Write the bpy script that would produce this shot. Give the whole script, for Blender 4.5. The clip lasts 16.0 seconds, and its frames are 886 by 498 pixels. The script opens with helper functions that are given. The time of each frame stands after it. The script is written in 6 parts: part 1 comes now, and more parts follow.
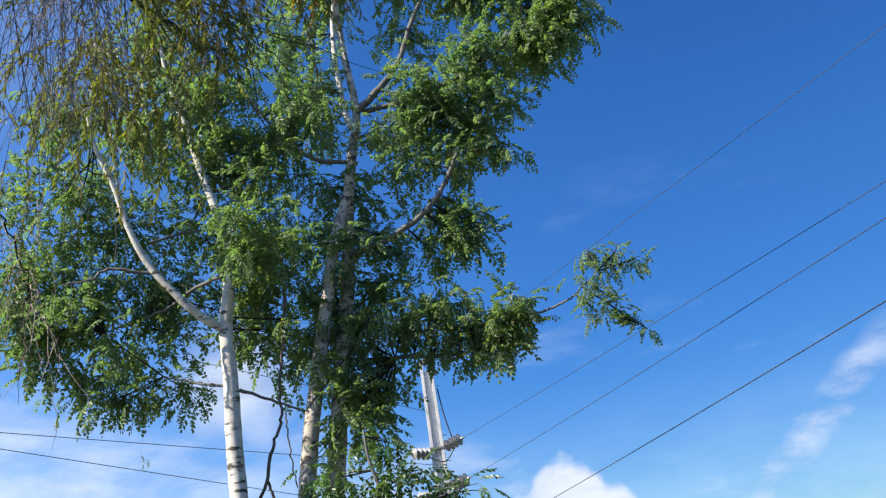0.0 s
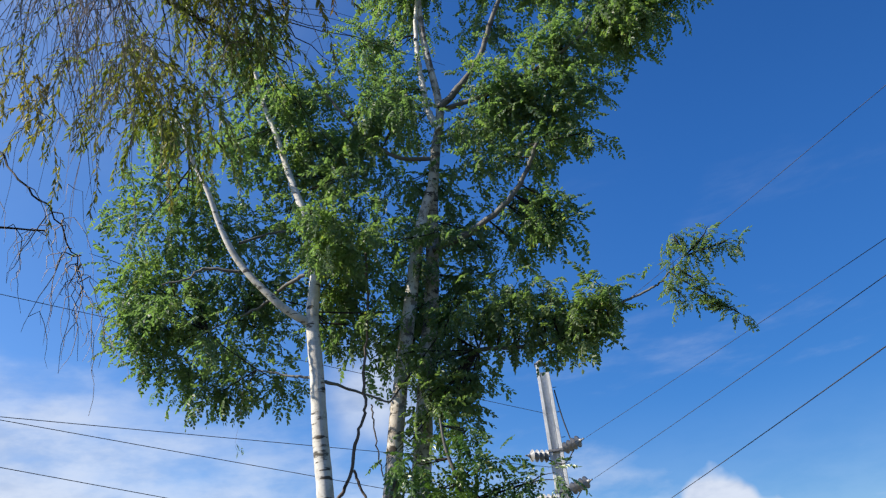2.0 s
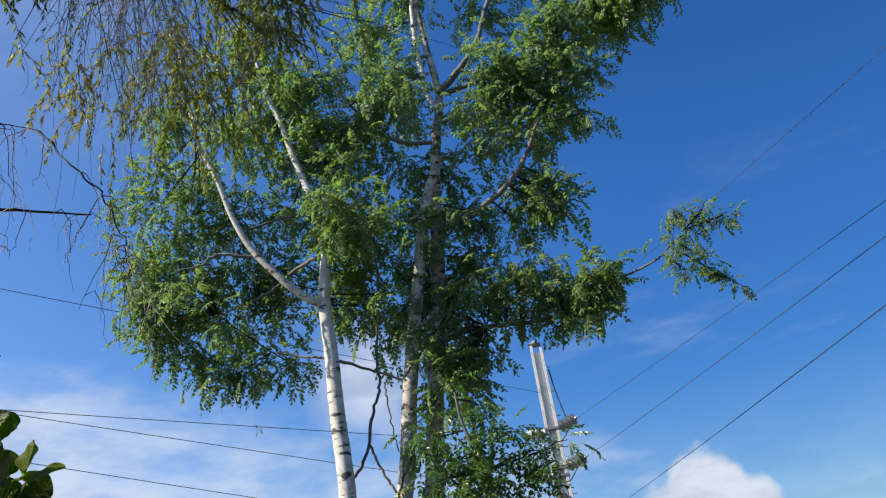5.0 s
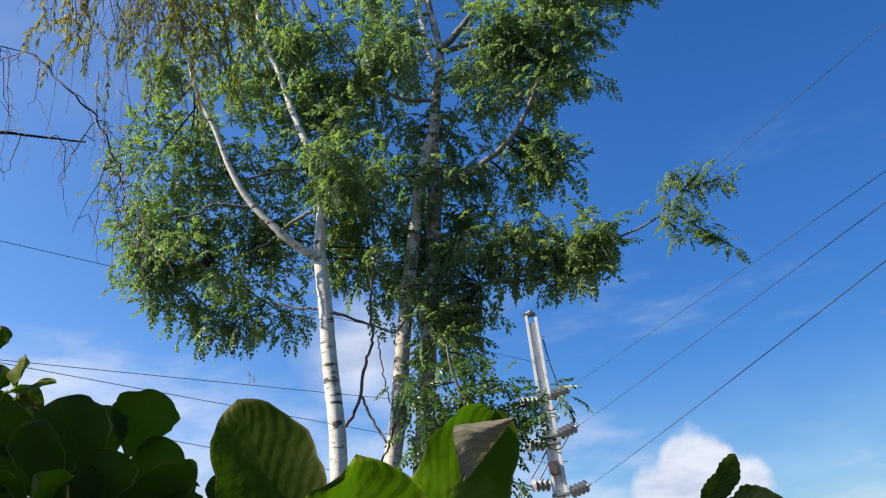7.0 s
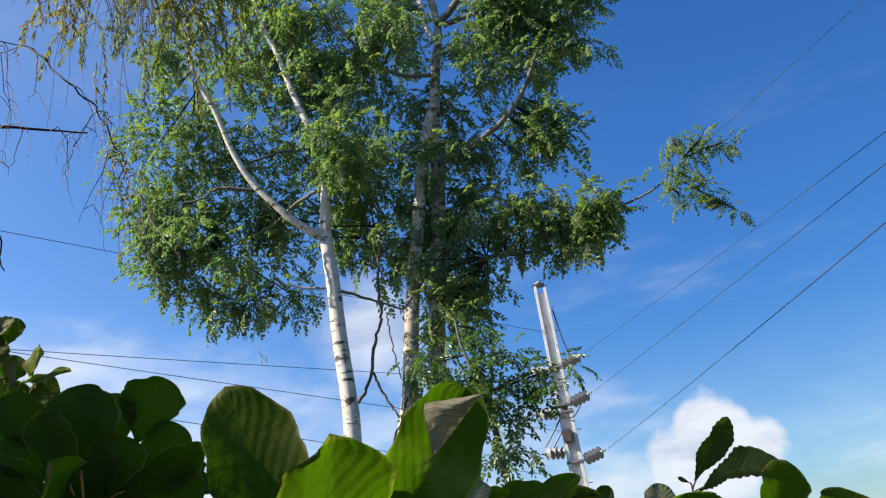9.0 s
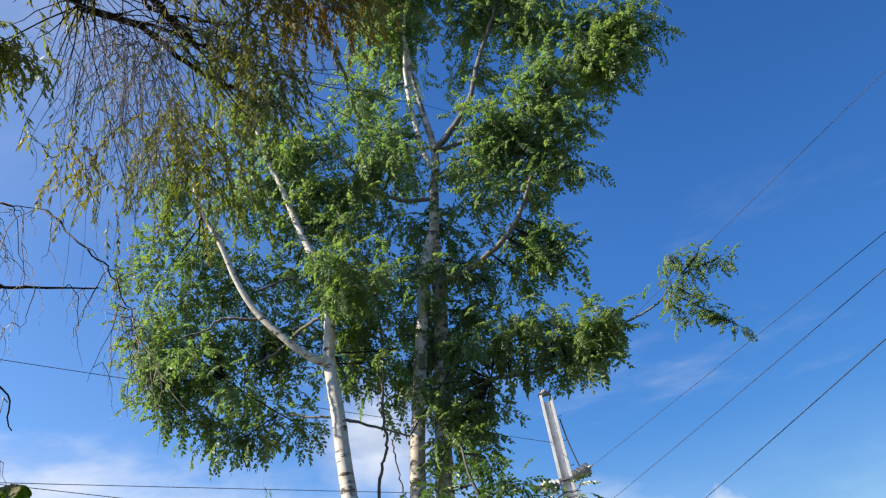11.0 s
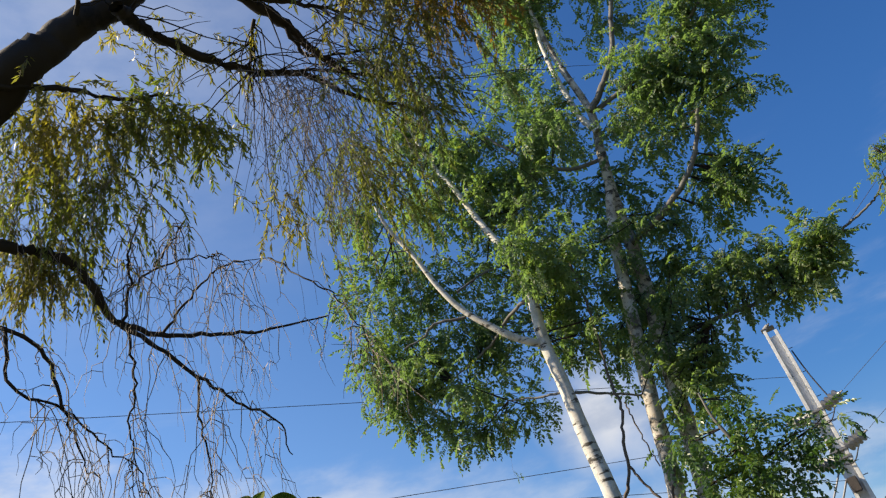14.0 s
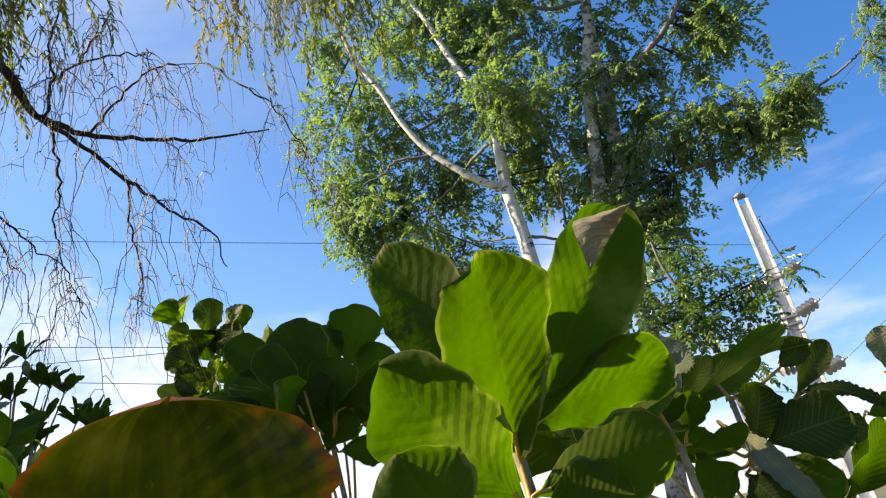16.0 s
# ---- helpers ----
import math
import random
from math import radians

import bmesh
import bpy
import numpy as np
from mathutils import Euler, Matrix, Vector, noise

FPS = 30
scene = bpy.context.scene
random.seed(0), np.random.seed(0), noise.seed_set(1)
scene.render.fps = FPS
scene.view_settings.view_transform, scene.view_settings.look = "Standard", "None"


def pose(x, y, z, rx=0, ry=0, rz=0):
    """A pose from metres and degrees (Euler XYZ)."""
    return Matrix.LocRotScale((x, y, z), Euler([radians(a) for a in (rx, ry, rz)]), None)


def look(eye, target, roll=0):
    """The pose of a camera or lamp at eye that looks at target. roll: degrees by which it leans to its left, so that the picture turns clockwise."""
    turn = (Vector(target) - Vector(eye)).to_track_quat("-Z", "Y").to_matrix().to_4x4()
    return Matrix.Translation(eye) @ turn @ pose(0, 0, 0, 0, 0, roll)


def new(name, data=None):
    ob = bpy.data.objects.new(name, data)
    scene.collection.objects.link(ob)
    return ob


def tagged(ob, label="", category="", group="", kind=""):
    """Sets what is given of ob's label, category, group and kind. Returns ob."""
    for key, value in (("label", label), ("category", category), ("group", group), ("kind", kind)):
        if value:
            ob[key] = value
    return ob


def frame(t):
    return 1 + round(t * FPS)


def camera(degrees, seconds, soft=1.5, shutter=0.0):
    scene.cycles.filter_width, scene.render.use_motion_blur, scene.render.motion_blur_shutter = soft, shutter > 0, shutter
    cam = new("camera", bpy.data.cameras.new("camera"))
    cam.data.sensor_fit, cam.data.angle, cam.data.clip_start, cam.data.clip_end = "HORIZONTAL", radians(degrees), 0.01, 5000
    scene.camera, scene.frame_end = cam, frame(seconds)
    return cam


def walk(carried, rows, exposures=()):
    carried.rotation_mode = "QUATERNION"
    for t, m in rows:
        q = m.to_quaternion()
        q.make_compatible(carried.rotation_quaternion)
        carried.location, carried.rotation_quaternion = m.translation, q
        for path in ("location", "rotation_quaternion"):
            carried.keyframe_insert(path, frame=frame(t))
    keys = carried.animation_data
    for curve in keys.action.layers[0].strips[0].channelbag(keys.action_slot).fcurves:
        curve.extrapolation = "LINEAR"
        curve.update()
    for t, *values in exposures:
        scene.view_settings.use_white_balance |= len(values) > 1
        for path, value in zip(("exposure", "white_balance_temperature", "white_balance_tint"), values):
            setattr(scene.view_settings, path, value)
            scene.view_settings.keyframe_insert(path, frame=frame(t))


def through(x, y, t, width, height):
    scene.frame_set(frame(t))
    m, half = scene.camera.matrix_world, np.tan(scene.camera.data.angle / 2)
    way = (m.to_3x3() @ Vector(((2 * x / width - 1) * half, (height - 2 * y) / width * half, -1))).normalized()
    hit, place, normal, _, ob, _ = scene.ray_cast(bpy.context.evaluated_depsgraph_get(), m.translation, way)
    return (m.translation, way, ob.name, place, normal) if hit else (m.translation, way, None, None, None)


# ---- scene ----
cam = camera(60.2, 16.0, soft=1.25)
PATH = [
    (0, (-0.261, 0.144, 2.212), (-0.141, 1.947, 3.07), -9.3),
    (0.5, (-0.117, 0.274, 2.302), (-0.023, 2.083, 3.151), -11.0),
    (1, (0.139, 0.33, 2.309), (-0.065, 2.105, 3.208), -6.4),
    (1.5, (0.359, 0.307, 2.247), (0.118, 2.076, 3.148), -5.2),
    (2, (0.393, 0.309, 1.933), (0.174, 2.071, 2.853), -6.6),
    (2.5, (0.201, 0.301, 1.787), (0.104, 2.073, 2.708), -9.3),
    (3, (0.011, 0.177, 1.747), (0.01, 1.912, 2.742), -10.0),
    (3.5, (-0.039, 0.1, 1.746), (-0.146, 1.88, 2.652), -10.8),
    (4, (0.046, 0.055, 1.783), (-0.106, 1.847, 2.657), -9.9),
    (6.3, (0.13, 0.081, 1.545), (-0.053, 1.857, 2.449), -8.2),
    (6.5, (0.141, 0.108, 1.497), (-0.04, 1.885, 2.4), -8.5),
    (7, (0.097, 0.147, 1.515), (-0.094, 1.957, 2.344), -7.0),
    (7.5, (0.125, 0.11, 1.475), (-0.076, 1.934, 2.272), -6.8),
    (8, (0.126, 0.131, 1.489), (-0.08, 1.965, 2.259), -6.9),
    (8.2, (0.114, 0.146, 1.51), (-0.096, 1.984, 2.27), -7.1),
    (10.3, (0.197, -0.028, 1.494), (-0.009, 1.761, 2.365), -11.9),
    (10.5, (0.194, -0.043, 1.525), (0.001, 1.723, 2.442), -12.0),
    (11, (0.198, -0.092, 1.716), (0.03, 1.628, 2.721), -11.3),
    (11.5, (0.305, -0.21, 1.79), (0.148, 1.464, 2.872), -11.0),
    (12, (0.351, -0.14, 1.718), (0.207, 1.52, 2.825), -13.8),
    (12.5, (0.094, -0.145, 1.651), (0.02, 1.509, 2.774), -20.9),
    (13, (0.068, -0.156, 1.582), (-0.15, 1.43, 2.78), -22.0),
    (13.5, (0.149, -0.186, 1.722), (-0.277, 1.35, 2.93), -21.2),
    (14, (0.076, -0.204, 1.598), (-0.523, 1.371, 2.675), -18.2),
    (14.5, (0.049, -0.161, 1.513), (-0.651, 1.425, 2.509), -16.9),
    (15, (0.035, 0.005, 1.48), (-0.754, 1.588, 2.415), -15.8),
    (15.5, (0.06, 0.083, 1.432), (-0.768, 1.705, 2.259), -12.4),
    (16, (0.157, 0.147, 1.394), (-0.56, 1.857, 2.142), -13.8),
]
EXPOSURES = [(0, 1.12, 6350, 10), (0.6, 0.92, 6200, 10), (1.5, 0.8, 6200, 10), (3, 1.0, 6430, 10), (4.2, 0.84, 6430, 10), (7, 1.0, 6530, 10), (8.2, 1.1, 6780, 10), (10.3, 1.02, 6580, 10), (11.5, 1.2, 6930, 10), (12.2, 1.25, 6930, 10), (13, 1.42, 7480, 10), (14, 0.95, 7380, 10), (14.5, 1.15, 7430, 10), (15, 1.32, 7430, 10), (16, 1.58, 7850, 10)]
walk(cam, [(t, look(eye, target, roll)) for t, eye, target, roll in PATH], EXPOSURES)

# ---- light ----
SUN_TO = Vector((-0.71, -0.31, 0.64)).normalized()
world = bpy.data.worlds.new("sky")
scene.world = world
world.use_nodes = True


def math_node(nt, op, a, b=None, clamp=False):
    n = nt.nodes.new("ShaderNodeMath")
    n.operation, n.use_clamp = op, clamp
    for i, v in enumerate((a, b)):
        if v is None:
            continue
        if isinstance(v, (int, float)):
            n.inputs[i].default_value = v
        else:
            nt.links.new(v, n.inputs[i])
    return n.outputs[0]


def mix_color(nt, fac, a, b, blend="MIX"):
    n = nt.nodes.new("ShaderNodeMix")
    n.data_type, n.blend_type = "RGBA", blend
    for i, v in ((0, fac), (6, a), (7, b)):
        if isinstance(v, (int, float)):
            n.inputs[i].default_value = v
        elif isinstance(v, tuple):
            n.inputs[i].default_value = (*v, 1.0)[:4]
        else:
            nt.links.new(v, n.inputs[i])
    return n.outputs[2]


def ramp(nt, fac, lo, hi):
    n = nt.nodes.new("ShaderNodeMapRange")
    n.interpolation_type, n.clamp = "SMOOTHSTEP", True
    n.inputs[1].default_value, n.inputs[2].default_value = lo, hi
    nt.links.new(fac, n.inputs[0])
    return n.outputs[0]


def noise_node(nt, vec, scale, detail=4.0, rough=0.55):
    n = nt.nodes.new("ShaderNodeTexNoise")
    n.inputs["Scale"].default_value, n.inputs["Detail"].default_value, n.inputs["Roughness"].default_value = scale, detail, rough
    if vec is not None:
        nt.links.new(vec, n.inputs["Vector"])
    return n.outputs["Fac"]


def build_sky():
    nt = world.node_tree
    nt.nodes.clear()
    sky = nt.nodes.new("ShaderNodeTexSky")
    sky.sky_type, sky.sun_disc = "NISHITA", False
    sky.sun_elevation = math.asin(SUN_TO.z)
    sky.sun_rotation = math.atan2(SUN_TO.x, SUN_TO.y)
    sky.air_density, sky.dust_density, sky.ozone_density = 1.0, 0.1, 2.5
    coord = nt.nodes.new("ShaderNodeTexCoord").outputs["Generated"]
    sep = nt.nodes.new("ShaderNodeSeparateXYZ")
    nt.links.new(coord, sep.inputs[0])
    z = sep.outputs[2]
    hsv = nt.nodes.new("ShaderNodeHueSaturation")
    hsv.inputs["Saturation"].default_value = SKY_SAT
    nt.links.new(sky.outputs[0], hsv.inputs["Color"])
    # stretched coordinates: clouds lie flat
    stretch = nt.nodes.new("ShaderNodeMapping")
    stretch.inputs["Scale"].default_value = (1.0, 1.0, 2.6)
    nt.links.new(coord, stretch.inputs["Vector"])
    broad = noise_node(nt, stretch.outputs[0], 3.2, 6.0, 0.55)
    fine = noise_node(nt, stretch.outputs[0], 9.0, 7.0, 0.6)
    billow = noise_node(nt, coord, 11.0, 4.0, 0.45)
    # low bank of cloud, thicker towards the west
    west = math_node(nt, "MULTIPLY", sep.outputs[0], -0.30)
    height = math_node(nt, "SUBTRACT", math_node(nt, "ADD", west, 0.150), z)
    bank = math_node(nt, "ADD", math_node(nt, "MULTIPLY", height, 3.2), math_node(nt, "SUBTRACT", broad, 0.38))
    bank = math_node(nt, "ADD", bank, math_node(nt, "MULTIPLY", math_node(nt, "SUBTRACT", fine, 0.5), 0.5))
    bank = ramp(nt, bank, -0.05, 0.62)
    # heaped clouds, each round one direction
    total = math_node(nt, "MULTIPLY", bank, 0.90)
    for (cx, cy, cz), size, soft, amount in HEAPS:
        dot = nt.nodes.new("ShaderNodeVectorMath")
        dot.operation = "DOT_PRODUCT"
        dot.inputs[1].default_value = Vector((cx, cy, cz)).normalized()
        nt.links.new(coord, dot.inputs[0])
        ang = math_node(nt, "ARCCOSINE", math_node(nt, "MINIMUM", dot.outputs["Value"], 1.0))
        ang = math_node(nt, "ADD", ang, math_node(nt, "MULTIPLY", math_node(nt, "SUBTRACT", billow, 0.5), -0.13))
        inside = math_node(nt, "MULTIPLY", ramp(nt, math_node(nt, "SUBTRACT", size, ang), 0.0, soft), amount)
        total = math_node(nt, "MAXIMUM", total, inside)
    # thin streaks
    turn = nt.nodes.new("ShaderNodeMapping")
    turn.inputs["Rotation"].default_value = (0.3, 0.9, 0.2)
    turn.inputs["Scale"].default_value = (1.2, 1.2, 5.0)
    nt.links.new(coord, turn.inputs["Vector"])
    streak = ramp(nt, noise_node(nt, turn.outputs[0], 2.6, 8.0, 0.6), 0.54, 0.80)
    fade = ramp(nt, z, 0.62, 0.10)
    total = math_node(nt, "MAXIMUM", total, math_node(nt, "MULTIPLY", math_node(nt, "MULTIPLY", streak, fade), 0.40))
    # one long wisp
    a, b, middle = (Vector(v).normalized() for v in WISP)
    off = nt.nodes.new("ShaderNodeVectorMath")
    off.operation = "DOT_PRODUCT"
    off.inputs[1].default_value = a.cross(b).normalized()
    nt.links.new(coord, off.inputs[0])
    by = nt.nodes.new("ShaderNodeVectorMath")
    by.operation = "DOT_PRODUCT"
    by.inputs[1].default_value = middle
    nt.links.new(coord, by.inputs[0])
    aside = math_node(nt, "ABSOLUTE", math_node(nt, "ADD", off.outputs["Value"], math_node(nt, "MULTIPLY", math_node(nt, "SUBTRACT", billow, 0.5), 0.07)))
    wisp = math_node(nt, "MULTIPLY", ramp(nt, aside, 0.034, 0.0), ramp(nt, by.outputs["Value"], 0.985, 0.997))
    wisp = math_node(nt, "MULTIPLY", wisp, ramp(nt, fine, 0.22, 0.60))
    total = math_node(nt, "MAXIMUM", total, math_node(nt, "MULTIPLY", wisp, 0.6))
    # thin haze near the horizon
    total = math_node(nt, "MAXIMUM", total, math_node(nt, "MULTIPLY", ramp(nt, z, 0.26, 0.0), 0.28))
    shade = mix_color(nt, ramp(nt, fine, 0.30, 0.62), (2.55, 3.0, 3.95), (4.0, 4.3, 4.9))
    high = ramp(nt, z, 0.0, 0.55)
    gain = mix_color(nt, high, SKY_GAIN_LOW, SKY_GAIN)
    gain = mix_color(nt, ramp(nt, sep.outputs[0], 0.25, -0.75), gain, SKY_GAIN_WEST)
    clear = mix_color(nt, 1.0, hsv.outputs[0], gain, "MULTIPLY")
    sunward = nt.nodes.new("ShaderNodeVectorMath")
    sunward.operation = "SCALE"
    nt.links.new(clear, sunward.inputs[0])
    nt.links.new(math_node(nt, "ADD", math_node(nt, "MULTIPLY", sep.outputs[0], -0.36), 0.97), sunward.inputs["Scale"])
    color = mix_color(nt, total, sunward.outputs[0], shade)
    back = nt.nodes.new("ShaderNodeBackground")
    back.inputs["Strength"].default_value = 0.10
    nt.links.new(color, back.inputs["Color"])
    out = nt.nodes.new("ShaderNodeOutputWorld")
    nt.links.new(back.outputs[0], out.inputs["Surface"])


SKY_SAT, SKY_GAIN, SKY_GAIN_LOW, SKY_GAIN_WEST = 1.15, (0.318, 0.625, 0.955), (0.245, 0.44, 0.645), (0.64, 0.72, 0.85)
HEAPS = [
    ((0.173, 0.982, 0.081), 0.070, 0.025, 1.0),
    ((0.225, 0.972, 0.075), 0.055, 0.03, 1.0),
    ((0.117, 0.99, 0.08), 0.050, 0.03, 0.9),
    ((-0.22, 0.932, 0.289), 0.10, 0.10, 0.9),
    ((0.455, 0.879, 0.141), 0.060, 0.20, 0.6),
    ((-0.46, 0.36, 0.81), 0.55, 0.60, 0.34),
]
WISP = [(0.371, 0.926, 0.064), (0.52, 0.831, 0.197), (0.455, 0.88, 0.136)]
build_sky()

sun = new("sun", bpy.data.lights.new("sun", "SUN"))
sun.data.energy, sun.data.angle, sun.data.color = 4.3, radians(0.5), (1.0, 0.90, 0.74)
sun.matrix_world = look(SUN_TO * 50, (0, 0, 0))

# ---- materials ----


def material(name):
    m = bpy.data.materials.new(name)
    m.use_nodes = True
    nt = m.node_tree
    nt.nodes.clear()
    out = nt.nodes.new("ShaderNodeOutputMaterial")
    return m, nt, out


def bump_of(nt, height, strength, distance):
    b = nt.nodes.new("ShaderNodeBump")
    b.inputs["Strength"].default_value, b.inputs["Distance"].default_value = strength, distance
    nt.links.new(height, b.inputs["Height"])
    return b.outputs[0]


def principled(nt, out, color, rough=0.6, metal=0.0, normal=None, spec=0.5):
    p = nt.nodes.new("ShaderNodeBsdfPrincipled")
    for key, v in (("Base Color", color), ("Roughness", rough), ("Metallic", metal), ("Specular IOR Level", spec)):
        if isinstance(v, tuple):
            p.inputs[key].default_value = (*v, 1.0)
        elif isinstance(v, (int, float)):
            p.inputs[key].default_value = v
        else:
            nt.links.new(v, p.inputs[key])
    if normal is not None:
        nt.links.new(normal, p.inputs["Normal"])
    if out is not None:
        nt.links.new(p.outputs[0], out.inputs["Surface"])
    return p


def position(nt):
    return nt.nodes.new("ShaderNodeNewGeometry").outputs["Position"]


def leaf_material(name, dark, light, odd, glow, through=0.38, rough=0.36, patch=1.1, old=None):
    """Small leaves: colour by leaf and by bough, light passes through."""
    m, nt, out = material(name)
    geo = nt.nodes.new("ShaderNodeNewGeometry")
    rnd = geo.outputs["Random Per Island"]
    c = mix_color(nt, rnd, dark, light)
    c = mix_color(nt, ramp(nt, noise_node(nt, geo.outputs["Position"], patch, 3.0), 0.42, 0.68), c, odd)
    yellow = ramp(nt, rnd, 0.955, 1.0)
    c = mix_color(nt, math_node(nt, "MULTIPLY", yellow, 0.7), c, (0.30, 0.26, 0.04))
    if old:
        c = mix_color(nt, math_node(nt, "MULTIPLY", ramp(nt, noise_node(nt, geo.outputs["Position"], 2.3, 2.0), 0.54, 0.66), 0.7), c, old)
    p = principled(nt, None, c, rough, spec=0.5)
    tr = nt.nodes.new("ShaderNodeBsdfTranslucent")
    nt.links.new(mix_color(nt, 1.0, c, glow, "MULTIPLY"), tr.inputs["Color"])
    mix = nt.nodes.new("ShaderNodeMixShader")
    mix.inputs[0].default_value = through
    nt.links.new(p.outputs[0], mix.inputs[1])
    nt.links.new(tr.outputs[0], mix.inputs[2])
    nt.links.new(mix.outputs[0], out.inputs["Surface"])
    return m


def bark_material(name, pale, stain, scar, ring, amount, mottle=0.0):
    """Smooth pale bark with dark cross scars, or rough dark bark."""
    m, nt, out = material(name)
    pos = position(nt)
    big = noise_node(nt, pos, 2.2, 4.0)
    grain = noise_node(nt, pos, 38.0, 5.0, 0.65)
    cross = nt.nodes.new("ShaderNodeMapping")
    cross.inputs["Scale"].default_value = (2.5, 2.5, ring)
    nt.links.new(pos, cross.inputs["Vector"])
    lines = noise_node(nt, cross.outputs[0], 1.6, 5.0, 0.6)
    c = mix_color(nt, ramp(nt, big, 0.42, 0.70), pale, stain)
    c = mix_color(nt, math_node(nt, "MULTIPLY", ramp(nt, lines, 0.575, 0.635), amount), c, scar)
    c = mix_color(nt, math_node(nt, "MULTIPLY", ramp(nt, grain, 0.55, 0.8), 0.4), c, scar)
    patches = noise_node(nt, pos, 9.0, 6.0, 0.7)
    if mottle:
        c = mix_color(nt, math_node(nt, "MULTIPLY", ramp(nt, patches, 0.50, 0.58), mottle), c, tuple(v * 0.35 for v in stain))
    h = math_node(nt, "ADD", math_node(nt, "MULTIPLY", grain, 0.5), lines)
    principled(nt, out, c, 0.75, normal=bump_of(nt, h, 0.5, 0.012), spec=0.3)
    return m


def broad_leaf_material(name, base, pale_vein, glow, through, dry=0.0, rim=0.0, vein_mix=0.14, bands=0.0):
    """Large ribbed leaves: u runs across from the midrib, v from stalk to tip."""
    m, nt, out = material(name)
    uv = nt.nodes.new("ShaderNodeUVMap")
    sep = nt.nodes.new("ShaderNodeSeparateXYZ")
    nt.links.new(uv.outputs[0], sep.inputs[0])
    across = math_node(nt, "ABSOLUTE", math_node(nt, "SUBTRACT", sep.outputs[0], 0.5))
    along = math_node(nt, "SUBTRACT", math_node(nt, "MULTIPLY", sep.outputs[1], 13.0), math_node(nt, "MULTIPLY", across, 7.0))
    pos = position(nt)
    wob = noise_node(nt, pos, 24.0, 3.0)
    along = math_node(nt, "ADD", along, math_node(nt, "MULTIPLY", wob, 0.35))
    saw = math_node(nt, "ABSOLUTE", math_node(nt, "SUBTRACT", math_node(nt, "FRACT", along), 0.5))
    vein = ramp(nt, saw, 0.09, 0.0)
    rib = ramp(nt, across, 0.022, 0.008)
    veins = math_node(nt, "MAXIMUM", math_node(nt, "MULTIPLY", vein, vein_mix), math_node(nt, "MULTIPLY", rib, 0.0 if bands else 0.3))
    rnd = nt.nodes.new("ShaderNodeObjectInfo").outputs["Random"]
    spots = noise_node(nt, pos, 60.0, 6.0, 0.65)
    blotch = noise_node(nt, pos, 11.0, 4.0)
    c = mix_color(nt, rnd, base, tuple(v * 0.62 for v in base))
    c = mix_color(nt, math_node(nt, "MULTIPLY", ramp(nt, blotch, 0.40, 0.70), 0.45), c, (base[0] * 1.5, base[1] * 1.35, base[2]))
    c = mix_color(nt, veins, c, pale_vein)
    c = mix_color(nt, math_node(nt, "MULTIPLY", ramp(nt, spots, 0.66, 0.74), 0.6), c, (0.10, 0.07, 0.03))
    if bands:
        wide = nt.nodes.new("ShaderNodeMapping")
        wide.inputs["Scale"].default_value = (11.0, 1.3, 1.0)
        nt.links.new(uv.outputs[0], wide.inputs["Vector"])
        c = mix_color(nt, math_node(nt, "MULTIPLY", ramp(nt, noise_node(nt, wide.outputs[0], 1.0, 3.0), 0.45, 0.68), bands), c, (0.052, 0.060, 0.005))
        c = mix_color(nt, math_node(nt, "MULTIPLY", ramp(nt, noise_node(nt, pos, 30.0, 2.0), 0.68, 0.76), 0.8), c, (0.20, 0.055, 0.008))
    # brown dry margin
    edge = math_node(nt, "MAXIMUM", math_node(nt, "MULTIPLY", across, 2.0), math_node(nt, "SUBTRACT", math_node(nt, "MULTIPLY", sep.outputs[1], 2.6), 1.6))
    edge = math_node(nt, "ADD", edge, math_node(nt, "MULTIPLY", math_node(nt, "SUBTRACT", blotch, 0.5), 0.35))
    c = mix_color(nt, math_node(nt, "MULTIPLY", ramp(nt, edge, 0.93 - rim, 1.0), 0.5 + 4 * rim), c, (0.17, 0.040, 0.012) if rim else (0.22, 0.17, 0.08))
    if dry:
        c = mix_color(nt, math_node(nt, "MULTIPLY", ramp(nt, blotch, 0.5, 0.62), dry), c, (0.32, 0.26, 0.16))
    h = math_node(nt, "ADD", math_node(nt, "MULTIPLY", saw, -1.0), math_node(nt, "MULTIPLY", spots, 0.15))
    wrinkle = noise_node(nt, pos, 38.0, 3.0, 0.5)
    bump = bump_of(nt, math_node(nt, "ADD", math_node(nt, "MULTIPLY", h, 0.6), math_node(nt, "MULTIPLY", wrinkle, 2.6)), 0.35, 0.004)
    p = principled(nt, None, c, 0.6, normal=bump, spec=0.09)
    tr = nt.nodes.new("ShaderNodeBsdfTranslucent")
    nt.links.new(mix_color(nt, 1.0, c, glow, "MULTIPLY"), tr.inputs["Color"])
    nt.links.new(bump, tr.inputs["Normal"])
    mix = nt.nodes.new("ShaderNodeMixShader")
    mix.inputs[0].default_value = through
    nt.links.new(p.outputs[0], mix.inputs[1])
    nt.links.new(tr.outputs[0], mix.inputs[2])
    nt.links.new(mix.outputs[0], out.inputs["Surface"])
    return m


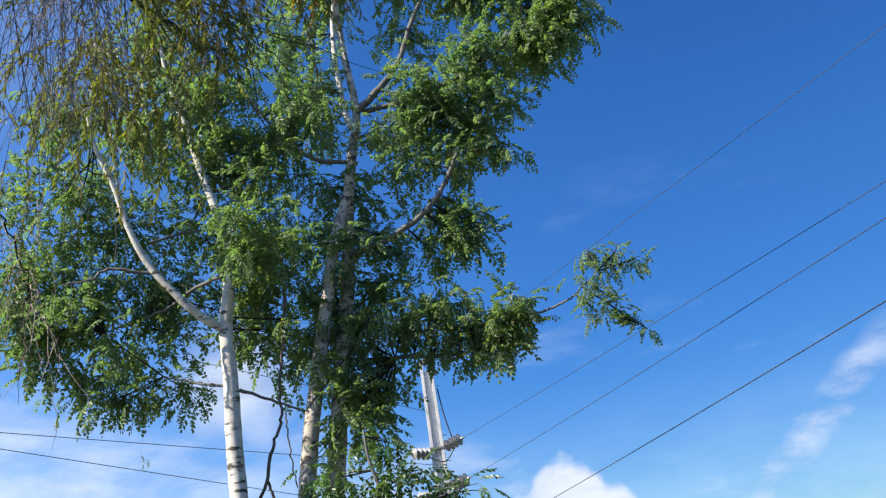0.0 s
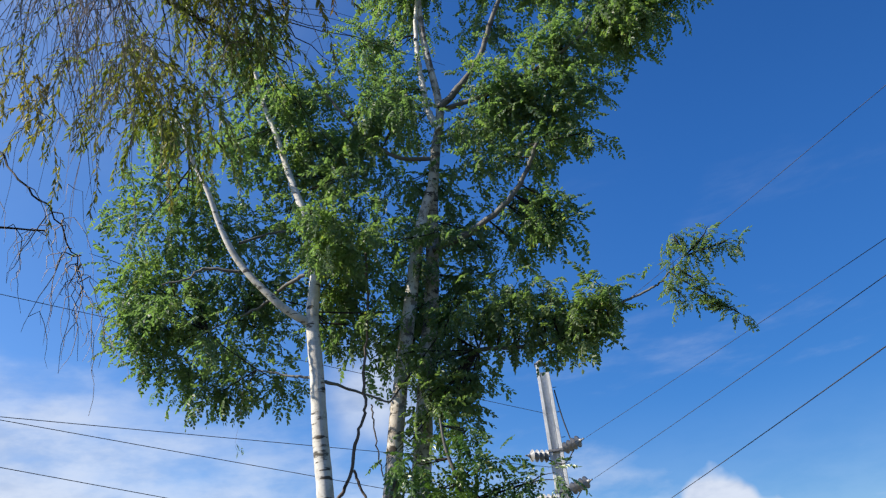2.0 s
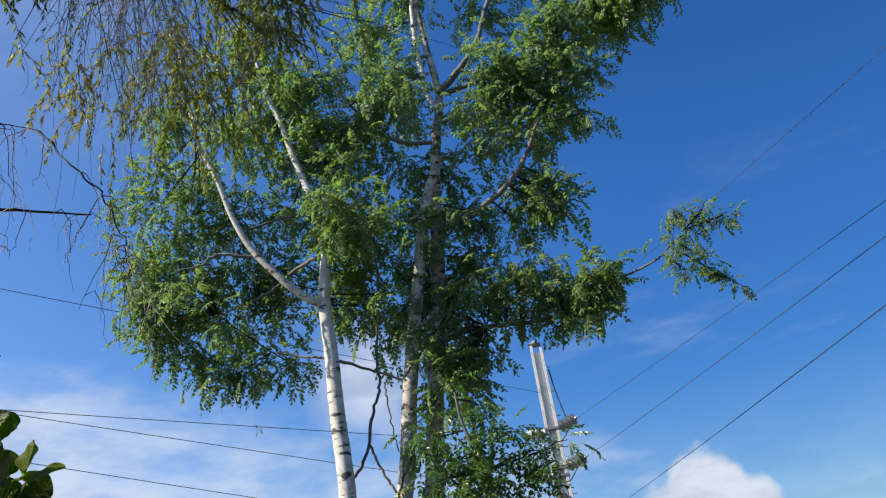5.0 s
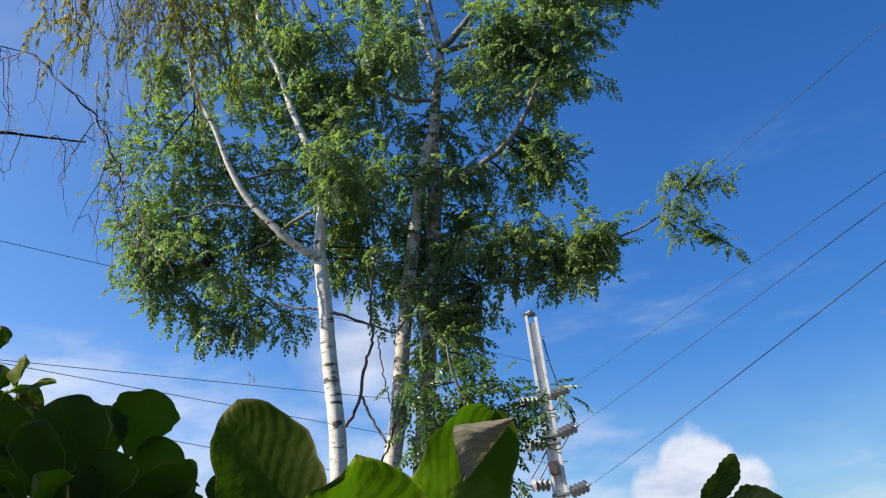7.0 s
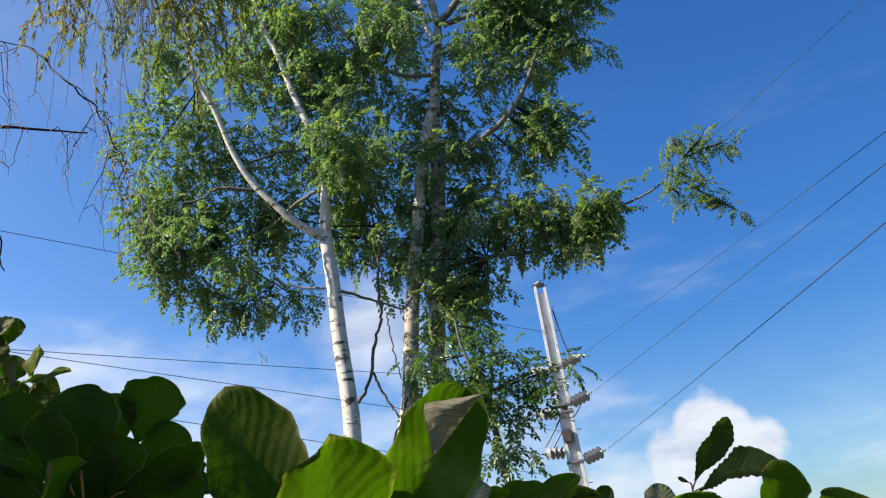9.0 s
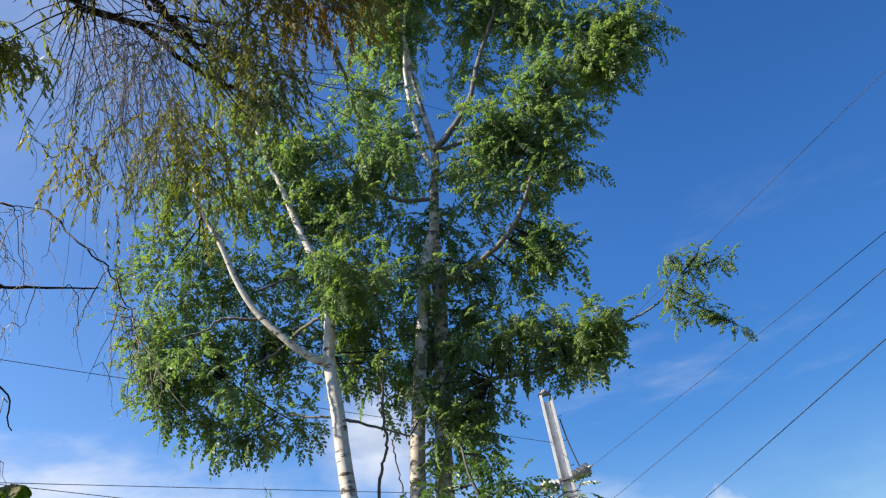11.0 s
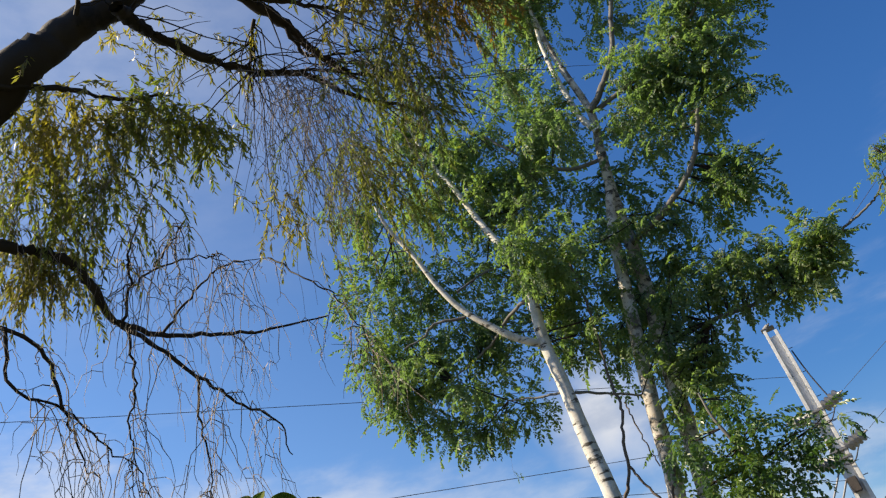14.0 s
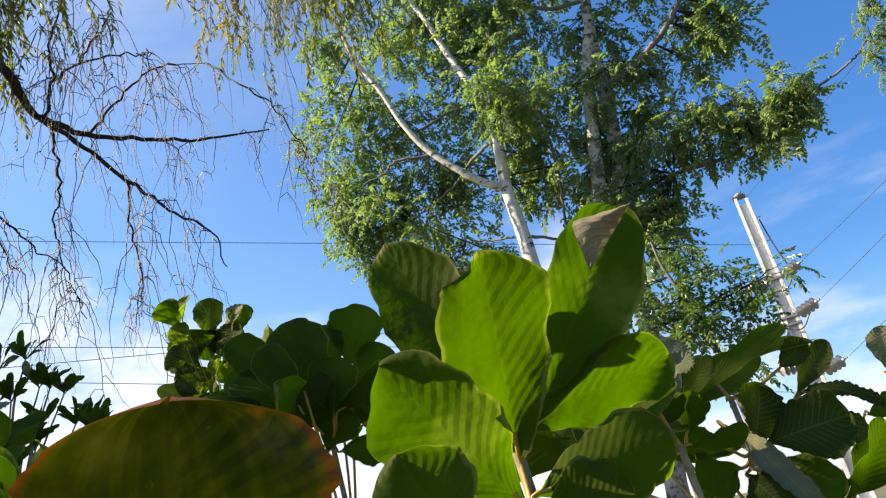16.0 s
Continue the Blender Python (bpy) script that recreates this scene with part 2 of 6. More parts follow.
def plain_material(name, a, b, scale, rough, metal=0.0, bump=0.3, depth=0.004, stain=None):
    m, nt, out = material(name)
    pos = position(nt)
    n1 = noise_node(nt, pos, scale, 6.0, 0.6)
    n2 = noise_node(nt, pos, scale * 0.12, 4.0)
    c = mix_color(nt, ramp(nt, n1, 0.35, 0.68), a, b)
    if stain:
        c = mix_color(nt, math_node(nt, "MULTIPLY", ramp(nt, n2, 0.5, 0.7), 0.6), c, stain)
    principled(nt, out, c, rough, metal, normal=bump_of(nt, n1, bump, depth))
    return m


M_LEAF = leaf_material("tree_leaf", (0.108, 0.156, 0.098), (0.165, 0.226, 0.136), (0.175, 0.226, 0.108), (1.5, 1.85, 0.68), 0.52, 0.46)
M_SAPLING = leaf_material("sapling_leaf", (0.045, 0.10, 0.035), (0.095, 0.165, 0.055), (0.13, 0.20, 0.05), (1.5, 1.8, 0.7), 0.3)
M_WEEP = leaf_material("weeping_leaf", (0.10, 0.115, 0.045), (0.19, 0.20, 0.078), (0.29, 0.245, 0.070), (1.5, 1.6, 0.6), 0.45, 0.5, 1.6, (0.20, 0.17, 0.10))
M_OLIVE = leaf_material("olive_leaf", (0.085, 0.115, 0.036), (0.17, 0.20, 0.065), (0.23, 0.235, 0.06), (1.5, 1.7, 0.6), 0.42, 0.5, 1.6)
M_GOLD = leaf_material("golden_leaf", (0.18, 0.13, 0.040), (0.34, 0.235, 0.06), (0.36, 0.20, 0.06), (1.5, 1.4, 0.5), 0.4, 0.5, 2.0)
M_BARK = bark_material("pale_bark", (0.68, 0.655, 0.60), (0.50, 0.47, 0.41), (0.05, 0.04, 0.03), 9.0, 0.95, 0.30)
# dark blotches: bark stains, with dappled crown shade also put into the colour
M_BLOTCH = bark_material("blotched_bark", (0.62, 0.59, 0.53), (0.36, 0.31, 0.25), (0.04, 0.033, 0.026), 6.0, 0.97, 0.8)
M_BLOTCH_DARK = bark_material("dark_blotched_bark", (0.58, 0.55, 0.49), (0.30, 0.26, 0.21), (0.035, 0.028, 0.022), 6.0, 0.97, 0.9)
M_LIMB = bark_material("grey_limb_bark", (0.17, 0.165, 0.15), (0.10, 0.097, 0.09), (0.05, 0.04, 0.03), 8.0, 0.7)
M_DARK = bark_material("dark_bark", (0.026, 0.021, 0.018), (0.040, 0.032, 0.026), (0.010, 0.009, 0.008), 1.2, 0.8)
M_TWIG = bark_material("grey_twig_bark", (0.15, 0.12, 0.10), (0.09, 0.07, 0.06), (0.04, 0.03, 0.025), 3.0, 0.6)
M_LILAC = bark_material("lilac_grey_twig_bark", (0.26, 0.23, 0.23), (0.16, 0.14, 0.14), (0.06, 0.05, 0.05), 3.0, 0.5)
M_PALE_TWIG = bark_material("pale_twig_bark", (0.36, 0.30, 0.25), (0.24, 0.19, 0.15), (0.08, 0.06, 0.05), 3.0, 0.5)
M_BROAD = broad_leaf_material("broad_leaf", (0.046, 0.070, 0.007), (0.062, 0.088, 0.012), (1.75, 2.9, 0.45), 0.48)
M_BROAD_DRY = broad_leaf_material("broad_leaf_dry_edge", (0.046, 0.070, 0.007), (0.064, 0.092, 0.012), (1.75, 2.9, 0.45), 0.48, dry=0.12)
M_BROAD_RED = broad_leaf_material("broad_leaf_red_rim", (0.020, 0.032, 0.003), (0.030, 0.046, 0.005), (1.9, 2.0, 0.45), 0.17, dry=0.08, rim=0.025, vein_mix=0.0, bands=0.6)
M_PALE_LEAF = broad_leaf_material("pale_leaf_underside", (0.17, 0.19, 0.11), (0.36, 0.38, 0.26), (1.3, 1.4, 0.7), 0.2, dry=0.35)
M_RIBBED = broad_leaf_material("ribbed_leaf", (0.040, 0.058, 0.012), (0.14, 0.15, 0.08), (1.7, 2.6, 0.5), 0.35, dry=0.12, vein_mix=0.5)
# broad leaf in sun: base colour brightened to stand in for sunlight
M_SUNLIT = broad_leaf_material("sunlit_green_leaf", (0.135, 0.17, 0.026), (0.22, 0.25, 0.09), (1.7, 2.4, 0.5), 0.42, dry=0.12, vein_mix=0.4)
M_FOLD = broad_leaf_material("folded_leaf", (0.27, 0.25, 0.17), (0.10, 0.09, 0.05), (1.1, 1.1, 0.7), 0.15, dry=0.2, vein_mix=0.75)
M_STEM = plain_material("shrub_stem", (0.30, 0.27, 0.20), (0.17, 0.14, 0.09), 60.0, 0.7, stain=(0.10, 0.08, 0.05))
M_STALK = plain_material("leaf_stalk", (0.42, 0.24, 0.05), (0.30, 0.22, 0.05), 80.0, 0.5)
M_CONCRETE = plain_material("galvanised_pole", (0.72, 0.72, 0.71), (0.60, 0.60, 0.60), 9.0, 0.5, 0.1, 0.15, stain=(0.40, 0.40, 0.40))
M_PORCELAIN = plain_material("grey_porcelain", (0.32, 0.315, 0.305), (0.23, 0.225, 0.215), 16.0, 0.3, stain=(0.24, 0.23, 0.22))
M_STEEL = plain_material("dull_steel", (0.24, 0.24, 0.25), (0.14, 0.14, 0.15), 25.0, 0.5, 0.3)
M_CABLE = plain_material("black_cable", (0.03, 0.032, 0.04), (0.05, 0.05, 0.06), 20.0, 0.6)
M_WALL = plain_material("cement_wall", (0.42, 0.40, 0.37), (0.34, 0.32, 0.30), 14.0, 0.9, stain=(0.24, 0.22, 0.20))
M_FASCIA = plain_material("brown_fascia", (0.075, 0.06, 0.052), (0.05, 0.042, 0.038), 20.0, 0.7, stain=(0.06, 0.05, 0.04))
M_ROOF = plain_material("metal_roof", (0.25, 0.20, 0.18), (0.20, 0.16, 0.15), 6.0, 0.5, 0.4)
M_GROUND = plain_material("grassy_ground", (0.060, 0.070, 0.030), (0.115, 0.100, 0.060), 1.4, 0.95, bump=0.8, depth=0.05, stain=(0.045, 0.060, 0.020))

# ---- building helpers ----
rng = np.random.default_rng(7)


def smooth_line(points, steps=6):
    """Catmull-Rom through the points."""
    p = np.array(points, float)
    p = np.vstack([2 * p[0] - p[1], p, 2 * p[-1] - p[-2]])
    out = []
    for i in range(1, len(p) - 2):
        for s in range(steps):
            u = s / steps
            out.append(0.5 * (2 * p[i] + (p[i + 1] - p[i - 1]) * u + (2 * p[i - 1] - 5 * p[i] + 4 * p[i + 1] - p[i + 2]) * u * u
                              + (3 * p[i] - p[i - 1] - 3 * p[i + 1] + p[i + 2]) * u ** 3))
    out.append(p[-2])
    return np.array(out)


def tube_arrays(path, r0, r1, sides=8, rough=0.0):
    """Verts and quads of a tapering tube along path."""
    path = np.asarray(path, float)
    n = len(path)
    tang = np.gradient(path, axis=0)
    tang /= np.linalg.norm(tang, axis=1, keepdims=True) + 1e-9
    ref = np.array((0.31, 0.94, 0.11))
    side = np.cross(tang, ref)
    side /= np.linalg.norm(side, axis=1, keepdims=True) + 1e-9
    other = np.cross(tang, side)
    ang = np.linspace(0, 2 * np.pi, sides, endpoint=False)
    rad = np.linspace(r0, r1, n)[:, None] * (1 + rough * (rng.random((n, sides)) - 0.5))
    if rough:
        rad = rad * (1 + 0.5 * rough * (rng.random((n, 1)) - 0.5))
    v = path[:, None] + rad[:, :, None] * (np.cos(ang)[None, :, None] * side[:, None] + np.sin(ang)[None, :, None] * other[:, None])
    i, j = np.meshgrid(np.arange(n - 1), np.arange(sides), indexing="ij")
    k = (j + 1) % sides
    f = np.stack([i * sides + j, i * sides + k, (i + 1) * sides + k, (i + 1) * sides + j], -1).reshape(-1, 4)
    return v.reshape(-1, 3), f


def joined(pieces):
    verts, faces, base = [], [], 0
    for v, f in pieces:
        verts.append(v)
        faces.append(f + base)
        base += len(v)
    return np.concatenate(verts), np.concatenate(faces)


def quad_mesh(name, verts, faces, mats, smooth=True, which=None):
    me = bpy.data.meshes.new(name)
    me.vertices.add(len(verts))
    me.vertices.foreach_set("co", np.asarray(verts, np.float32).ravel())
    me.loops.add(faces.size)
    me.loops.foreach_set("vertex_index", faces.astype(np.int32).ravel())
    me.polygons.add(len(faces))
    me.polygons.foreach_set("loop_start", np.arange(0, faces.size, 4, dtype=np.int32))
    for m in mats:
        me.materials.append(m)
    if which is not None:
        me.polygons.foreach_set("material_index", which.astype(np.int32))
    me.polygons.foreach_set("use_smooth", np.full(len(faces), smooth))
    me.update(calc_edges=True)
    me.validate()
    return me


def part(name, mesh, parent, label=""):
    ob = new(name, mesh)
    ob.parent = parent
    return tagged(ob, label)


def bm_mesh(name, bm, mat, smooth=False):
    me = bpy.data.meshes.new(name)
    bm.to_mesh(me)
    bm.free()
    me.materials.append(mat)
    me.polygons.foreach_set("use_smooth", np.full(len(me.polygons), smooth))
    return me


def base_empty(name, place):
    ob = new(name)
    ob.empty_display_size = 0.2
    ob.location = place
    return ob


def under(name, mesh, parent, label=""):
    """A part whose mesh is in world coordinates, under an unturned empty."""
    ob = part(name, mesh, parent, label)
    ob.matrix_parent_inverse = Matrix.Translation(-Vector(parent.location))
    return ob


def limb(name, points, r0, r1, mat, parent, sides=10, rough=0.12, label="", wiggle=0.0, steps=7):
    path = smooth_line(points, steps)
    if wiggle:
        path[1:-1] += (rng.random((len(path) - 2, 3)) - 0.5) * wiggle
    v, f = tube_arrays(path, r0, r1, sides, rough)
    return under(name, quad_mesh(name, v, f, [mat]), parent, label)


# ---- pinnate leaves ----


def leaf_template(pairs, leaflet_len, leaflet_wid, loose=0.25):
    """A compound leaf of length one along x, leaflets in pairs and one at the end, bending down at the tip."""
    verts, faces = [], []

    def leaflet(base, way, nrm, ln, wd):
        side = np.cross(nrm, way)
        droop = -nrm * ln * 0.22
        b = len(verts)
        verts.extend([base, base + way * ln * 0.38 + side * wd * 0.5 + nrm * wd * 0.16, base + way * ln * 0.72 + side * wd * 0.42 + droop * 0.5 + nrm * wd * 0.14,
                      base + way * ln + droop, base + way * ln * 0.72 - side * wd * 0.42 + droop * 0.5 + nrm * wd * 0.14, base + way * ln * 0.38 - side * wd * 0.5 + nrm * wd * 0.16])
        faces.extend([(b, b + 1, b + 2, b + 3), (b, b + 3, b + 4, b + 5)])

    def spine(s):
        return np.array((s * (1 - 0.10 * s), 0.0, 0.10 * s - 0.42 * s * s))

    for i in range(pairs):
        s = 0.24 + 0.70 * i / (pairs - 1)
        way0 = spine(s + 0.02) - spine(s)
        way0 /= np.linalg.norm(way0)
        for sgn in (1, -1):
            if rng.random() < 0.12:
                continue
            way = way0 * 0.45 + np.array((0, sgn * 0.9, -0.10)) + rng.normal(size=3) * loose
            way /= np.linalg.norm(way)
            up = np.cross(way, np.cross(np.array((0, 0, 1.0)), way))
            up /= np.linalg.norm(up)
            ln = leaflet_len * (0.8 + 0.4 * math.sin(math.pi * (0.15 + 0.75 * i / pairs)))
            leaflet(spine(s + (rng.random() - 0.5) * 0.05), way, up, ln * (0.8 + 0.4 * rng.random()), leaflet_wid * (0.85 + 0.3 * rng.random()))
    way = spine(1.0) - spine(0.97)
    way /= np.linalg.norm(way)
    leaflet(spine(1.0), way, np.cross(way, (0, -1.0, 0)), leaflet_len, leaflet_wid)
    # the rachis, a thin strip
    b = len(verts)
    for s in (0.0, 0.33, 0.66, 1.0):
        verts.extend([spine(s) + (0, 0.006, 0), spine(s) - (0, 0.006, 0)])
    for k in range(3):
        faces.append((b + 2 * k, b + 2 * k + 2, b + 2 * k + 3, b + 2 * k + 1))
    return np.array(verts), np.array(faces)


LEAF_KINDS = [leaf_template(n, 0.165, 0.098) for n in (6, 7, 7, 8, 8)]


def scatter_leaves(places, ways, sizes):
    """Copies of the compound leaf: base places, directions, lengths, joined into one array."""
    ways = ways / (np.linalg.norm(ways, axis=1, keepdims=True) + 1e-9)
    up = np.array((0, 0, 1.0)) + 0.9 * (rng.random((len(ways), 3)) - 0.5)
    y = np.cross(up, ways)
    y /= np.linalg.norm(y, axis=1, keepdims=True) + 1e-9
    z = np.cross(ways, y)
    rot = np.stack([ways, y, z], -1)
    pieces = []
    for k, (lv, lf) in enumerate(LEAF_KINDS):
        some = slice(k, None, len(LEAF_KINDS))
        if not len(ways[some]):
            continue
        v = np.einsum("nij,mj->nmi", rot[some], lv) * sizes[some, None, None] + places[some, None]
        f = lf[None] + (np.arange(len(v)) * len(lv))[:, None, None]
        pieces.append((v.reshape(-1, 3), f.reshape(-1, 4)))
    return joined(pieces)


def leaf_cluster(center, radius, parent, mat, limbs, density=1.0, size=0.35, twig_mat=None, label=""):
    """A bough end: twigs from the nearest limb through the clump, compound leaves along them."""
    c = np.array(center, float)
    near = min((p for path in limbs for p in path), key=lambda p: np.sum((np.array(p) - c) ** 2) + 0.3 * max(0, p[2] - c[2]) ** 2)
    twigs, places, ways = [], [], []
    count = max(5, int(11.5 * (radius / 0.5) ** 1.7 * density))
    for k in range(count):
        d = rng.normal(size=3)
        d /= np.linalg.norm(d)
        d[2] *= 0.72
        end = c + d * radius * (0.40 + 0.80 * rng.random() ** 0.8)
        mid = c + 0.25 * (np.array(near) - c) + rng.normal(size=3) * radius * 0.12
        path = smooth_line([near, mid, 0.5 * (mid + end) + (0, 0, 0.10 * radius), end], 4) if k % 3 == 0 else smooth_line([mid, 0.5 * (mid + end) + (0, 0, 0.08 * radius), end], 4)
        if k % 3 == 0:
            twigs.append(tube_arrays(path, 0.010, 0.003, 4))
        steps = max(5, int(12.5 * radius / 0.5 * (0.7 + 0.6 * rng.random())))
        for s in np.linspace(0.32, 1.0, steps):
            p = path[min(len(path) - 1, int(s * (len(path) - 1)))]
            out = (p - c) / radius
            w = 0.70 * out + rng.normal(size=3) * 0.52 + (0, 0, -0.34)
            places.append(p + rng.normal(size=3) * 0.11 * radius / 0.5)
            ways.append(w)
    places, ways = np.array(places), np.array(ways)
    sizes = size * (0.7 + 0.55 * rng.random(len(places)))
    lv, lf = scatter_leaves(places, ways, sizes)
    tv, tf = joined(twigs)
    v, f = joined([(lv, lf), (tv, tf)])
    which = np.r_[np.zeros(len(lf)), np.ones(len(tf))]
    ob = under("bough", quad_mesh("bough", v, f, [mat, twig_mat or M_DARK], False, which), parent, label)
    return tagged(ob, kind="stuff")


# ---- ground and house ----
bm = bmesh.new()
bmesh.ops.create_grid(bm, x_segments=60, y_segments=60, size=1.0)
for v in bm.verts:
    r = max(abs(v.co.x), abs(v.co.y))
    k = (r ** 3) * 2500 + r * 12
    a = k / max(r, 1e-6)
    v.co = Vector((v.co.x * a, v.co.y * a, 0))
    v.co.z = 0.06 * noise.noise(v.co * 0.6) if k < 60 else 0.0
tagged(new("ground", bm_mesh("ground", bm, M_GROUND, True)), "shaded garden ground of dark earth and grass", "ground", kind="structure")


def box(bm, lo, hi, m=Matrix.Identity(4), bevel=0.0):
    r = bmesh.ops.create_cube(bm, size=1.0)
    lo, hi = Vector(lo), Vector(hi)
    bmesh.ops.transform(bm, verts=r["verts"], matrix=m @ Matrix.Translation((lo + hi) / 2) @ Matrix.Diagonal((*(hi - lo), 1)))
    if bevel:
        edges = {e for v in r["verts"] for e in v.link_edges}
        bmesh.ops.bevel(bm, geom=list(edges), offset=bevel, segments=2, affect="EDGES")


def build_house():
    corner, along = Vector((-7.14, 4.58, 4.45)), Vector((-5.8, 3.26, 4.45))
    eave = corner.z
    x = (along - corner).to_2d().normalized()
    frame_m = Matrix(((x.x, x.y, 0, corner.x), (x.y, -x.x, 0, corner.y), (0, 0, 1, 0), (0, 0, 0, 1)))
    if frame_m.to_3x3().determinant() < 0:
        frame_m = Matrix(((x.x, -x.y, 0, corner.x), (x.y, x.x, 0, corner.y), (0, 0, 1, 0), (0, 0, 0, 1)))
    side = 1 if (frame_m.to_3x3() @ Vector((0, 1, 0))).x < 0 else -1
    house = base_empty("house", (corner.x, corner.y, 0))
    tagged(house, "small cement-rendered house with brown roof edge", "house")
    length, deep = 3.4, 4.5

    def put(name, lo, hi, mat, label="", bevel=0.0):
        lo, hi = list(lo), list(hi)
        if side < 0:
            lo[1], hi[1] = -hi[1], -lo[1]
        b = bmesh.new()
        box(b, lo, hi, frame_m, bevel)
        under(name, bm_mesh(name, b, mat), house, label)

    put("wall", (0.16, 0.14, -0.1), (length, 0.34, eave - 0.08), M_WALL, "plain grey cement wall")
    put("wall", (0.16, 0.34, -0.1), (0.36, deep, eave - 0.08), M_WALL)
    put("wall", (0.36, deep - 0.2, -0.1), (length, deep, eave - 0.08), M_WALL)
    put("wall", (length - 0.2, 0.34, -0.1), (length, deep - 0.2, eave - 0.08), M_WALL)
    put("fascia_board", (0.0, 0.0, eave - 0.09), (length + 0.2, 0.05, eave), M_FASCIA, "dark brown fascia board", 0.008)
    put("fascia_board", (0.0, 0.05, eave - 0.09), (0.05, deep, eave), M_FASCIA, "", 0.008)
    put("soffit", (0.05, 0.05, eave - 0.08), (length + 0.2, deep, eave - 0.05), M_WALL)
    put("roof", (-0.04, -0.05, eave + 0.004), (length + 0.25, deep + 0.1, eave + 0.05), M_ROOF, "brown metal roof sheet")


build_house()

# ---- pale-barked trees ----
A_TRUNK = [(-2.35, 9.0, -0.1), (-2.42, 9.0, 1.6), (-2.35, 9.0, 3.22), (-2.4, 9.0, 4.32), (-2.42, 9.0, 5.07), (-2.46, 9.0, 5.75), (-2.41, 9.0, 6.28), (-2.38, 9.0, 6.66), (-2.43, 9.0, 6.99), (-2.55, 9.0, 7.42), (-2.74, 9.0, 8.04), (-2.92, 9.0, 8.73), (-3.18, 9.0, 9.59), (-3.36, 9.0, 10.6)]
A_BRANCH = [(-2.46, 9.0, 5.73), (-2.69, 8.87, 5.87), (-2.9, 8.74, 6.07), (-3.27, 8.61, 6.55), (-3.49, 8.49, 7.04), (-3.64, 8.36, 7.58), (-3.85, 8.23, 8.14), (-3.91, 8.1, 8.58)]
A_SIDE = [
    ([(-2.46, 9.0, 6.48), (-2.86, 9.2, 6.45), (-3.26, 9.4, 6.32), (-3.75, 9.6, 6.26), (-4.26, 9.8, 6.26)], 0.030, 0.012),
    ([(-3.23, 8.5, 6.39), (-3.68, 8.4, 6.46), (-3.82, 8.3, 6.31), (-4.11, 8.2, 6.23)], 0.022, 0.010),
    ([(-3.2, 8.4, 6.74), (-2.91, 8.7, 6.98), (-2.6, 9.0, 7.13)], 0.020, 0.012),
    ([(-3.61, 8.2, 7.62), (-3.76, 8.1, 7.63), (-3.91, 8.0, 7.67)], 0.015, 0.008),
    ([(-2.32, 9.0, 4.95), (-2.02, 9.25, 4.86), (-1.64, 9.5, 4.72)], 0.022, 0.012),
    ([(-2.35, 9.0, 5.0), (-2.79, 9.1, 5.13), (-3.28, 9.2, 5.32)], 0.020, 0.010),
]
